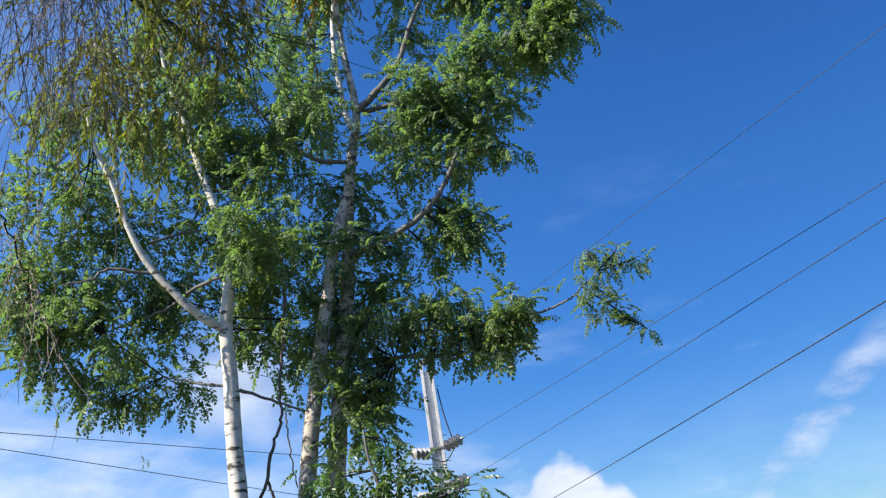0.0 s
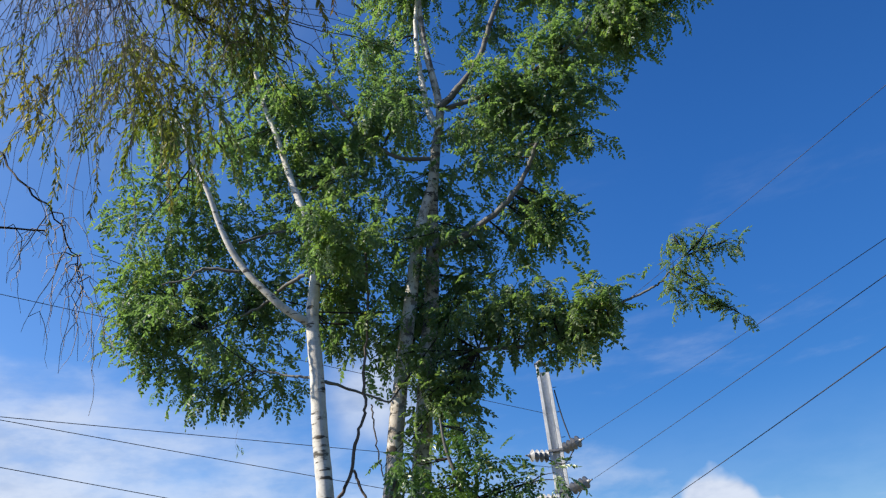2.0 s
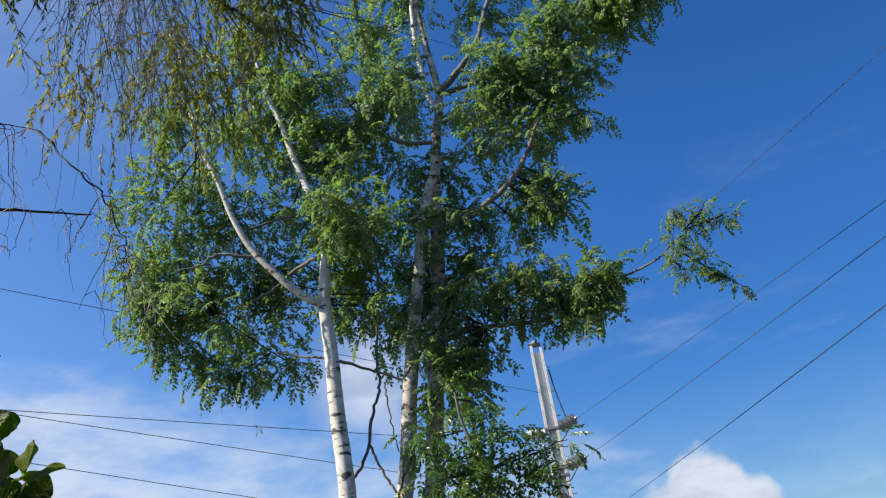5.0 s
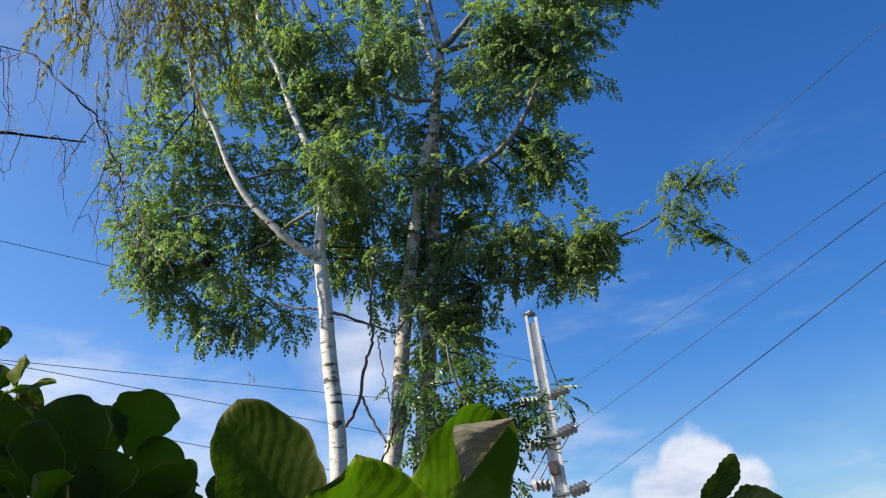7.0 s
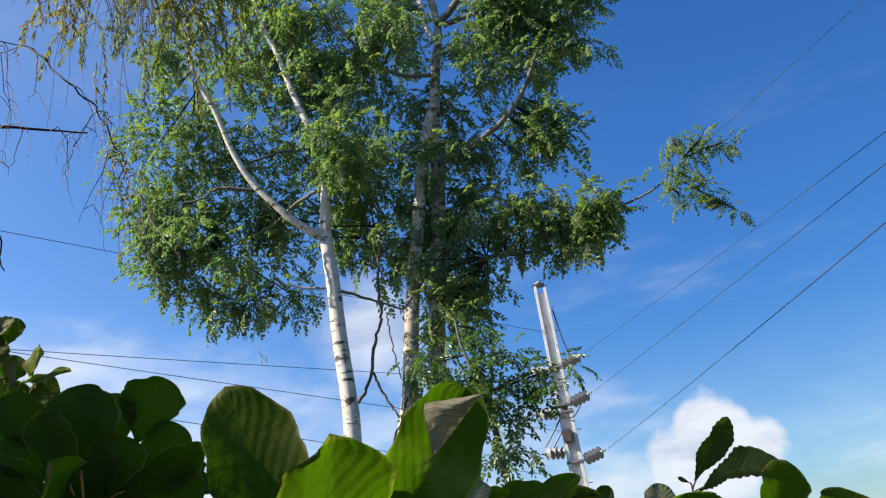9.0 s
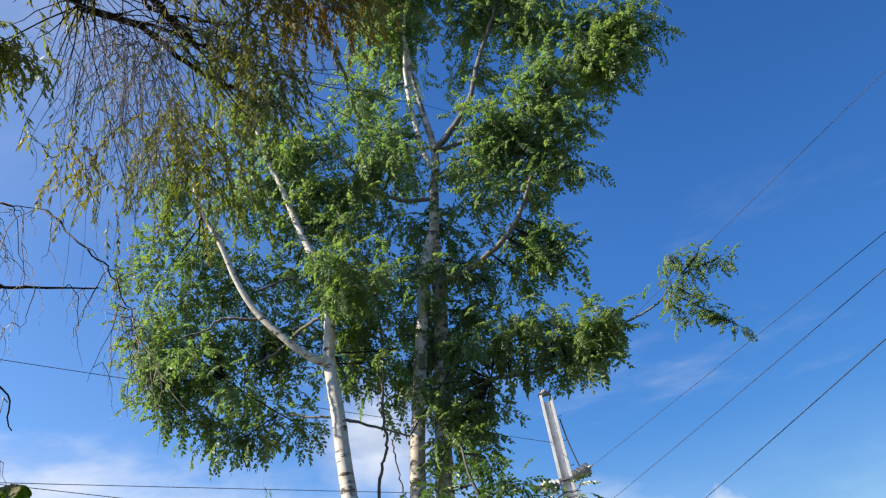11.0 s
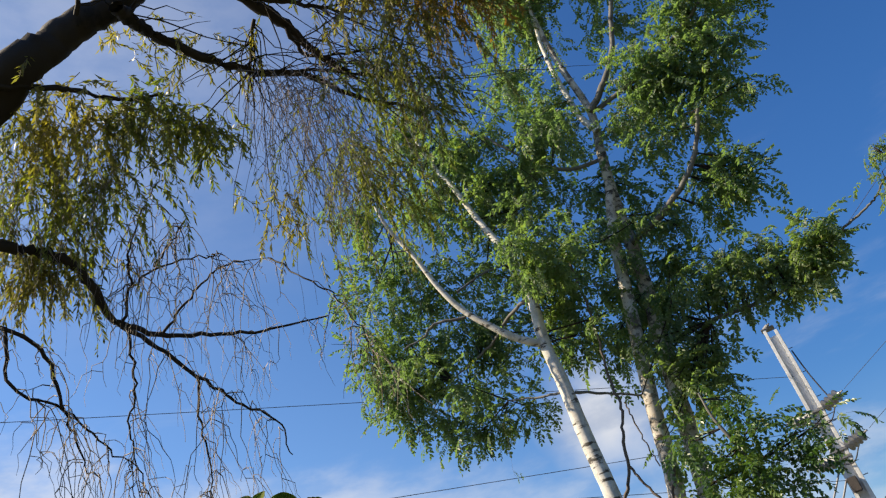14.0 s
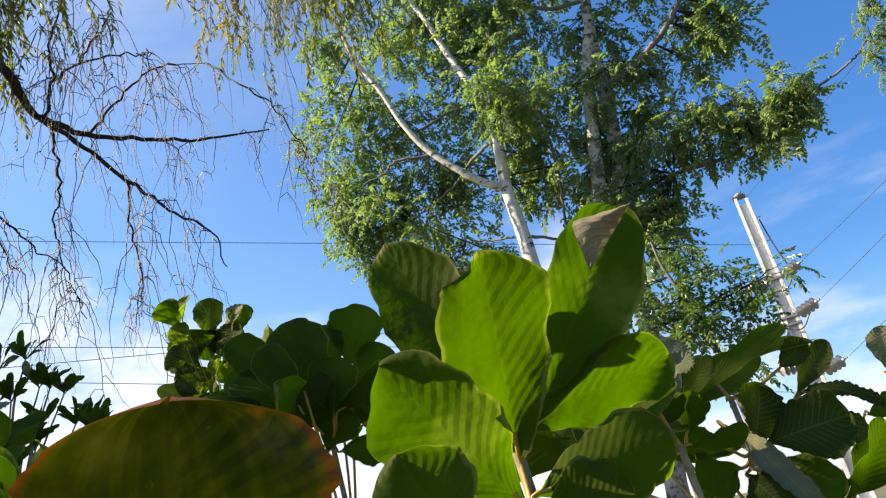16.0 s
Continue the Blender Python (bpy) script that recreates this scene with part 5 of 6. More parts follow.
def folded_mesh(far, top, point):
    """The turned-over part of a leaf: midrib from top to point, half a blade out to far."""
    far, top, point = Vector(far), Vector(top), Vector(point)
    lift = (top - far).cross(point - far).normalized()
    if lift.dot(Vector(OPEN_SIDE) - far) < 0:
        lift = -lift
    verts, uvs, faces, n = [], [], [], 12
    for j in range(n + 1):
        v = j / n
        rim = top.lerp(far, min(1.0, v * 1.9)) if v < 0.526 else far.lerp(point, (v - 0.526) / 0.474)
        spine = top.lerp(point, v)
        for i in range(n + 1):
            u = i / n
            p = spine.lerp(rim, u) + lift * (0.004 + 0.010 * math.sin(math.pi * u) * math.sin(math.pi * min(1, v * 1.2 + 0.1)) + 0.0022 * math.sin(v * 40 - u * 8))
            verts.append(tuple(p))
            uvs.append((0.5 + 0.42 * u, 0.15 + 0.7 * v))
    for j in range(n):
        for i in range(n):
            a = j * (n + 1) + i
            faces.append((a, a + 1, a + n + 2, a + n + 1))
    me = quad_mesh("folded_tip", np.array(verts), np.array(faces), [M_FOLD])
    layer = me.uv_layers.new(name="UVMap")
    layer.data.foreach_set("uv", np.array(uvs)[np.array(faces).ravel()].astype(np.float32).ravel())
    return me


def leafy_shoot(label, hub, lean, leaves):
    """A stem from the ground to the hub; every leaf has its own foot, tip, width and facing."""
    hub = Vector(hub)
    foot = Vector((hub.x + lean[0], hub.y + lean[1], -0.02))
    ob = base_empty("shrub", tuple(foot))
    tagged(ob, label, "shrub", "broad-leaved shrubs")
    limb("stem", [tuple(foot), tuple(foot.lerp(hub, 0.5) + Vector((0.02, 0.015, 0))), tuple(hub)], 0.011, 0.005, M_STEM, ob, 8, 0.15)
    for base, tip, width, face, mat, more in leaves:
        base, tip = Vector(base), Vector(tip)
        if "fine" not in more:
            more = dict(more, fine=2)
        under("leaf", leaf_mesh(base, tip, width, face, mat, **more), ob)
        on_stem = Vector(hub) if (base - hub).length < 0.12 else foot.lerp(hub, 0.85)
        line = smooth_line([tuple(on_stem), tuple((on_stem + base) / 2 + Vector((0, 0.004, -0.006))), tuple(base), tuple(base.lerp(tip, 0.12))], 3)
        under("leaf_stalk", quad_mesh("leaf_stalk", *tube_arrays(line, 0.0032, 0.0018, 6), [M_STALK]), ob)
    return ob


shoot = leafy_shoot('shrub shoot with large upright bright green leaves, one torn and folded', (-0.081, 0.767, 1.467), (0.02, 0.05), [
    ((-0.083, 0.767, 1.479), (-0.151, 0.742, 1.685), 0.082, (0.35, -0.9, -0.15), M_BROAD, {'fold': 0.12, 'curl': 0.04, 'ribs': 0.006, 'stalk': 0.02}),
    ((-0.074, 0.791, 1.48), (0.056, 0.819, 1.661), 0.088, (0.35, -0.82, -0.3), M_BROAD_DRY, {'fold': 0.45, 'curl': 0.02, 'ribs': 0.006, 'stalk': 0.02}),
    ((-0.095, 0.792, 1.496), (0.054, 0.849, 1.517), 0.078, (0.5, -0.55, -0.6), M_BROAD, {'fold': 0.15, 'curl': 0.08, 'ribs': 0.006, 'stalk': 0.02}),
    ((-0.076, 0.755, 1.463), (-0.034, 0.673, 1.611), 0.098, (0.6, -0.65, -0.5), M_BROAD, {'fold': 0.28, 'curl': 0.05, 'bite': 0.6, 'ribs': 0.006, 'stalk': 0.0}),
    ((-0.075, 0.748, 1.42), (-0.121, 0.636, 1.537), 0.092, (0.45, -0.75, -0.45), M_BROAD_DRY, {'fold': 0.22, 'curl': 0.09, 'bite': 0.2, 'ribs': 0.006, 'stalk': 0.02}),
])
under("folded_tip", folded_mesh(*[(0.019, 0.77, 1.642), (0.07, 0.794, 1.646), (0.022, 0.774, 1.595)]), shoot, "dry grey-green ribbed leaf tip folded over")
leafy_shoot('shrub shoot with large green leaves, some in deep shade', (-0.075, 0.733, 1.406), (0.0, 0.04), [
    ((-0.077, 0.634, 1.383), (-0.098, 0.595, 1.466), 0.07, (0.5, -0.7, -0.5), M_BROAD, {'fold': 0.15, 'curl': 0.1}),
    ((-0.069, 0.745, 1.428), (0.045, 0.805, 1.45), 0.072, (0.1, -0.95, -0.05), M_BROAD, {'fold': -0.5, 'curl': 0.1, 'ribs': 0.006, 'stalk': 0.02}),
    ((-0.068, 0.746, 1.406), (0.009, 0.749, 1.417), 0.07, (0.3, -0.8, 0.2), M_BROAD, {'fold': 0.2, 'curl': 0.1}),
])
shrub("single large green leaf with reddish-brown dry margin", (-0.127, 0.432, 1.367), [(-0.089, 0.393, 1.487, 0.14)], M_BROAD_RED, 0.006, facing_mix=1.4, flat=True, fine=3)
leafy_shoot('dark green rosette of broad leaves on pale stem', (-0.727, 1.455, 1.671), (0.02, 0.04), [
    ((-0.675, 1.481, 1.804), (-0.617, 1.474, 1.933), 0.120, (0.32, -0.92, -0.05), M_BROAD, {'bite': 0.35, 'fold': 0.12, 'curl': 0.03, 'ribs': 0.012}),
    ((-0.682, 1.411, 1.745), (-0.73, 1.344, 1.905), 0.132, (0.32, -0.92, -0.05), M_BROAD, {'fold': 0.2, 'curl': 0.15, 'ribs': 0.012}),
    ((-0.707, 1.48, 1.791), (-0.718, 1.444, 1.911), 0.103, (0.32, -0.92, -0.05), M_BROAD, {'fold': 0.15, 'curl': 0.1}),
    ((-0.734, 1.397, 1.786), (-0.839, 1.304, 1.896), 0.076, (0.3, -0.9, 0.1), M_BROAD, {'fold': 0.3, 'curl': 0.2}),
    ((-0.73, 1.386, 1.741), (-0.838, 1.304, 1.813), 0.079, (0.3, -0.8, 0.25), M_BROAD, {'fold': 0.3, 'curl': 0.15}),
    ((-0.712, 1.354, 1.717), (-0.746, 1.301, 1.859), 0.077, (0.4, -0.85, -0.1), M_BROAD, {'fold': 0.3, 'curl': 0.08, 'ribs': 0.012}),
    ((-0.668, 1.476, 1.736), (-0.582, 1.494, 1.832), 0.102, (0.32, -0.92, -0.05), M_BROAD, {'fold': 0.2, 'curl': 0.06}),
    ((-0.669, 1.401, 1.708), (-0.52, 1.454, 1.776), 0.081, (0.6, -0.6, -0.5), M_BROAD, {'fold': 0.35, 'curl': 0.12, 'ribs': 0.012}),
    ((-0.63, 1.446, 1.684), (-0.536, 1.48, 1.722), 0.079, (0.5, -0.7, -0.4), M_BROAD, {'fold': 0.25, 'curl': 0.15}),
    ((-0.655, 1.366, 1.691), (-0.633, 1.354, 1.807), 0.104, (0.32, -0.92, -0.05), M_BROAD, {'fold': 0.25, 'curl': 0.1, 'ribs': 0.012}),
    ((-0.678, 1.323, 1.735), (-0.673, 1.318, 1.771), 0.026, (0.6, -0.6, -0.5), M_BROAD, {'fold': 0.22, 'curl': 0.08}),
    ((-0.717, 1.407, 1.645), (-0.793, 1.272, 1.656), 0.063, (0.3, -0.8, 0.2), M_BROAD, {'fold': 0.2, 'curl': 0.15}),
    ((-0.694, 1.421, 1.64), (-0.572, 1.43, 1.618), 0.071, (0.3, -0.8, 0.2), M_BROAD, {'fold': 0.2, 'curl': 0.15}),
    ((-0.73, 1.423, 1.645), (-0.668, 1.445, 1.72), 0.087, (0.32, -0.92, -0.05), M_BROAD, {'fold': 0.22, 'curl': 0.08}),
    ((-0.765, 1.402, 1.664), (-0.773, 1.385, 1.741), 0.073, (0.32, -0.92, -0.05), M_BROAD, {'fold': 0.22, 'curl': 0.08}),
])
leafy_shoot('bright leafy shoot with broad sunlit green leaves', (-1.159, 0.899, 1.746), (0.0, 0.05), [
    ((-1.148, 0.831, 1.719), (-1.127, 0.807, 1.843), 0.086, (0.6, -0.6, -0.5), M_BROAD, {'fold': 0.22, 'curl': 0.08}),
    ((-1.151, 0.895, 1.784), (-1.103, 0.924, 1.866), 0.109, (0.6, -0.6, -0.5), M_BROAD, {'fold': 0.22, 'curl': 0.08}),
    ((-1.128, 0.896, 1.774), (-1.053, 0.998, 1.77), 0.077, (0.6, -0.6, -0.5), M_BROAD, {'curl': 0.2, 'fold': 0.22}),
    ((-1.069, 0.789, 1.655), (-1.003, 0.865, 1.717), 0.125, (0.6, -0.6, -0.5), M_BROAD, {'fold': 0.22, 'curl': 0.08}),
    ((-1.202, 0.989, 1.814), (-1.14, 1.057, 1.848), 0.05, (-0.2, -0.8, 0.5), M_PALE_LEAF, {'ribs': 0.04, 'fold': 0.22, 'curl': 0.08}),
    ((-1.19, 0.827, 1.798), (-1.196, 0.781, 1.863), 0.089, (0.32, -0.92, -0.05), M_BROAD, {'fold': 0.22, 'curl': 0.08}),
    ((-1.234, 0.937, 1.826), (-1.225, 0.913, 1.9), 0.083, (0.32, -0.92, -0.05), M_BROAD, {'fold': 0.22, 'curl': 0.08}),
    ((-1.185, 0.959, 1.723), (-1.126, 1.032, 1.74), 0.08, (0.32, -0.92, -0.05), M_BROAD, {'fold': 0.22, 'curl': 0.08}),
    ((-1.088, 0.763, 1.637), (-1.096, 0.715, 1.727), 0.11, (0.6, -0.6, -0.5), M_BROAD, {'fold': 0.22, 'curl': 0.08}),
])
leafy_shoot('shoot of upright dark leaves between taller shrubs', (-1.322, 1.644, 1.685), (0.0, 0.05), [
    ((-1.411, 1.551, 1.734), (-1.401, 1.516, 1.904), 0.121, (0.32, -0.92, -0.05), M_BROAD, {'fold': 0.22, 'curl': 0.08}),
    ((-1.409, 1.623, 1.733), (-1.39, 1.598, 1.906), 0.105, (0.32, -0.92, -0.05), M_BROAD, {'fold': 0.22, 'curl': 0.08}),
    ((-1.312, 1.648, 1.71), (-1.278, 1.643, 1.863), 0.112, (0.32, -0.92, -0.05), M_BROAD, {'fold': 0.22, 'curl': 0.08}),
    ((-1.128, 1.67, 1.696), (-1.068, 1.681, 1.849), 0.098, (0.32, -0.92, -0.05), M_BROAD, {'fold': 0.22, 'curl': 0.08}),
    ((-0.915, 1.692, 1.699), (-1.012, 1.613, 1.781), 0.082, (0.32, -0.92, -0.05), M_BROAD, {'fold': 0.22, 'curl': 0.08}),
    ((-1.26, 1.789, 1.862), (-1.206, 1.786, 2.014), 0.089, (0.32, -0.92, -0.05), M_BROAD, {'fold': 0.22, 'curl': 0.08}),
    ((-1.275, 1.783, 1.842), (-1.281, 1.745, 1.963), 0.094, (0.32, -0.92, -0.05), M_BROAD, {'fold': 0.22, 'curl': 0.08}),
    ((-1.314, 1.776, 1.723), (-1.316, 1.747, 1.852), 0.081, (-0.2, -0.8, 0.5), M_PALE_LEAF, {'ribs': 0.04, 'fold': 0.22, 'curl': 0.08}),
    ((-1.556, 1.544, 1.738), (-1.539, 1.538, 1.838), 0.098, (0.32, -0.92, -0.05), M_BROAD, {'fold': 0.22, 'curl': 0.08}),
    ((-1.08, 1.715, 1.63), (-1.046, 1.722, 1.731), 0.089, (0.32, -0.92, -0.05), M_BROAD, {'fold': 0.22, 'curl': 0.08}),
])
leafy_shoot('slender shoot with small ribbed grey-green leaves against the sky', (0.432, 2.307, 1.602), (0.0, 0.05), [
    ((0.432, 2.306, 1.612), (0.554, 2.269, 1.779), 0.072, (0.5, -0.8, 0.1), M_RIBBED, {'fold': 0.45, 'curl': -0.18, 'ribs': 0.035, 'fine': 4}),
    ((0.439, 2.306, 1.605), (0.64, 2.212, 1.656), 0.095, (-0.25, -0.75, 0.55), M_RIBBED, {'fold': 0.4, 'curl': 0.5, 'ribs': 0.04, 'fine': 4}),
    ((0.431, 2.306, 1.624), (0.401, 2.308, 1.645), 0.012, (0, -0.9, 0.2), M_RIBBED, {'fold': 0.2, 'curl': 0.1}),
])
leafy_shoot('shrub shoot with dark upright leaves in shade', (0.415, 1.398, 1.473), (0.0, 0.05), [
    ((0.407, 1.4, 1.474), (0.457, 1.384, 1.585), 0.082, (0.32, -0.92, -0.05), M_BROAD, {'fold': 0.12, 'curl': 0.03}),
    ((0.494, 1.377, 1.449), (0.517, 1.37, 1.535), 0.1, (0.32, -0.92, -0.05), M_BROAD, {'fold': 0.12, 'curl': 0.05}),
    ((0.266, 1.624, 1.512), (0.284, 1.619, 1.597), 0.055, (0.2, -0.8, 0.3), M_PALE_LEAF, {'fold': 0.3, 'curl': 0.1, 'ribs': 0.03}),
    ((0.317, 1.518, 1.512), (0.315, 1.516, 1.568), 0.1, (0.32, -0.92, -0.05), M_BROAD, {'fold': 0.1, 'curl': 0.1}),
])
leafy_shoot('shrub shoot with long narrow dark leaf', (0.027, 1.477, 1.536), (0.0, 0.05), [
    ((0.014, 1.473, 1.578), (0.173, 1.476, 1.595), 0.034, (-0.1, -0.6, 0.7), M_BROAD, {'fold': 0.3, 'curl': 0.12}),
    ((0.11, 1.479, 1.558), (0.163, 1.477, 1.59), 0.045, (0.3, -0.9, 0.0), M_RIBBED, {'fold': 0.3, 'curl': 0.1, 'ribs': 0.03, 'fine': 4}),
    ((-0.051, 1.316, 1.549), (-0.001, 1.317, 1.622), 0.05, (0.1, -0.8, 0.5), M_PALE_LEAF, {'fold': 0.35, 'curl': 0.08, 'ribs': 0.05, 'fine': 4}),
    ((-0.552, 1.736, 1.65), (-0.595, 1.695, 1.802), 0.07, (0.2, -0.8, 0.4), M_RIBBED, {'fold': 0.3, 'curl': 0.08, 'ribs': 0.05, 'fine': 4}),
    ((-0.515, 1.751, 1.653), (-0.598, 1.706, 1.731), 0.07, (0.2, -0.8, 0.4), M_PALE_LEAF, {'fold': 0.3, 'curl': 0.08, 'ribs': 0.05, 'fine': 4}),
])
leafy_shoot('shoot with ribbed curling leaves, dark green and brown', (0.107, 1.671, 1.517), (0.0, 0.05), [
    ((0.112, 1.671, 1.526), (0.198, 1.662, 1.607), 0.046, (0.3, -0.8, 0.1), M_RIBBED, {'fold': 0.5, 'curl': 0.1, 'ribs': 0.035, 'fine': 4}),
    ((0.123, 1.67, 1.533), (0.247, 1.641, 1.498), 0.052, (-0.1, -0.5, 0.9), M_RIBBED, {'fold': 0.3, 'curl': 0.5, 'ribs': 0.04, 'fine': 4}),
    ((0.119, 1.671, 1.529), (0.204, 1.626, 1.428), 0.05, (0.1, -0.6, 0.8), M_RIBBED, {'fold': 0.3, 'curl': 0.35, 'ribs': 0.04, 'fine': 4}),
    ((0.209, 1.744, 1.472), (0.276, 1.741, 1.473), 0.05, (0.0, -0.9, 0.3), M_BROAD, {'fold': 0.3, 'curl': 0.2}),
])
leafy_shoot('shrub shoot with large ribbed drooping leaves, dark and greyish', (0.047, 1.291, 1.441), (0.0, 0.06), [
    ((0.047, 1.291, 1.441), (0.09, 1.318, 1.524), 0.085, (0.5, -0.6, -0.5), M_RIBBED, {'fold': 0.25, 'curl': 0.12, 'ribs': 0.03, 'fine': 4}),
    ((0.059, 1.302, 1.446), (0.181, 1.345, 1.46), 0.095, (0.1, -0.95, 0.15), M_RIBBED, {'fold': 0.2, 'curl': 0.15, 'ribs': 0.03, 'fine': 4}),
    ((0.025, 1.235, 1.487), (0.116, 1.166, 1.363), 0.036, (0.2, -0.7, 0.6), M_PALE_LEAF, {'fold': 0.35, 'curl': 0.25, 'ribs': 0.05, 'fine': 4}),
    ((0.042, 1.261, 1.42), (0.143, 1.247, 1.373), 0.06, (0.1, -0.95, 0.15), M_BROAD, {'fold': 0.2, 'curl': 0.15}),
    ((0.027, 1.278, 1.446), (-0.036, 1.226, 1.484), 0.05, (0.5, -0.5, -0.6), M_BROAD, {'fold': 0.2, 'curl': 0.2}),
    ((0.133, 1.296, 1.347), (0.22, 1.305, 1.436), 0.065, (0.5, -0.6, -0.5), M_BROAD, {'fold': 0.2, 'curl': 0.1}),
    ((0.026, 1.279, 1.424), (-0.024, 1.232, 1.422), 0.07, (0.1, -0.9, 0.2), M_BROAD, {'fold': 0.2, 'curl': 0.2}),
    ((0.031, 1.28, 1.415), (0.072, 1.223, 1.361), 0.09, (0.1, -0.9, 0.2), M_RIBBED, {'fold': 0.25, 'curl': 0.2, 'ribs': 0.04, 'fine': 4}),
    ((0.134, 1.447, 1.371), (0.224, 1.445, 1.423), 0.082, (0.6, -0.6, -0.5), M_BROAD, {'fold': 0.22, 'curl': 0.08}),
    ((-0.06, 1.375, 1.479), (-0.012, 1.376, 1.552), 0.054, (0.6, -0.6, -0.5), M_BROAD, {'fold': 0.22, 'curl': 0.08}),
    ((-0.088, 1.34, 1.465), (0.049, 1.36, 1.465), 0.043, (0.6, -0.6, -0.5), M_BROAD, {'curl': 0.15, 'fold': 0.22}),
    ((-0.071, 1.376, 1.398), (0.005, 1.387, 1.425), 0.065, (0.6, -0.6, -0.5), M_BROAD, {'fold': 0.22, 'curl': 0.08}),
])
leafy_shoot('shoot with a pale ribbed folded leaf and small green leaves', (-0.017, 1.15, 1.463), (0.0, 0.05), [
    ((-0.028, 1.121, 1.529), (0.034, 1.144, 1.569), 0.036, (0.2, -0.7, 0.5), M_PALE_LEAF, {'fold': 0.35, 'curl': 0.05, 'ribs': 0.05, 'fine': 4}),
    ((-0.006, 1.151, 1.474), (0.026, 1.161, 1.516), 0.036, (0.5, -0.6, -0.5), M_BROAD, {'fold': 0.25, 'curl': 0.1}),
    ((-0.013, 1.15, 1.462), (0.064, 1.191, 1.46), 0.036, (0.5, -0.5, -0.6), M_BROAD, {'fold': 0.2, 'curl': 0.15}),
    ((-0.032, 1.145, 1.488), (-0.006, 1.165, 1.533), 0.045, (0.1, -0.95, 0.1), M_BROAD, {'fold': 0.2, 'curl': 0.1}),
    ((-0.019, 1.15, 1.456), (-0.069, 1.12, 1.449), 0.05, (0.1, -0.9, 0.2), M_BROAD, {'fold': 0.2, 'curl': 0.15}),
])
shrub("shrub shoot with narrow pale ribbed leaves", (-0.046, 1.436, 1.538), [(-0.053, 1.476, 1.671, 0.062), (-0.115, 1.419, 1.641, 0.053), (0.144, 1.441, 1.623, 0.038), (0.025, 1.39, 1.595, 0.046)], facing_mix=0.7, stem_r=0.006, odd={0: M_PALE_LEAF})


def bushy_shrub(label, hubs, leaf_len, leaf_wid, count, stem_r=0.010, lift=0.9):
    """A many-stemmed shrub: one foot, a rosette of leaves at every stem's end."""
    c = np.mean(np.array(hubs), axis=0)
    hubs = list(hubs) + [tuple(np.array(h) + rng.normal(size=3) * 0.10 - (0, 0, drop)) for h in hubs for drop in (0.20, 0.42, 0.66, 0.92)]
    foot = (c[0], c[1] + 0.1, -0.02)
    ob = base_empty("shrub", foot)
    tagged(ob, label, "shrub", "broad-leaved shrubs")
    for k, hub in enumerate(hubs):
        mid = (0.5 * (hub[0] + c[0]), 0.5 * (hub[1] + c[1]), hub[2] - 0.45)
        bend = rng.normal(size=2) * 0.12
        limb("stem", [foot, (c[0] + bend[0], c[1] + 0.05 + bend[1], c[2] * (0.35 + 0.25 * rng.random())), mid, tuple(hub)], stem_r * 1.5, stem_r * 0.5, M_STEM, ob, 6, 0.15)
        for j, (x, y, z, w) in enumerate(ring_tips(hub, count, leaf_len, leaf_wid, lift)):
            tip = Vector((x, y, z))
            face = Vector((0.3, -0.5, 0.9)) + Vector(rng.normal(size=3)) * 0.4
            mat = M_PALE_LEAF if (j + k) % 9 == 4 else M_BROAD
            under("leaf", leaf_mesh(hub, tip, w, face, mat, 0.2 + 0.2 * rng.random(), 0.05 + 0.15 * rng.random()), ob)


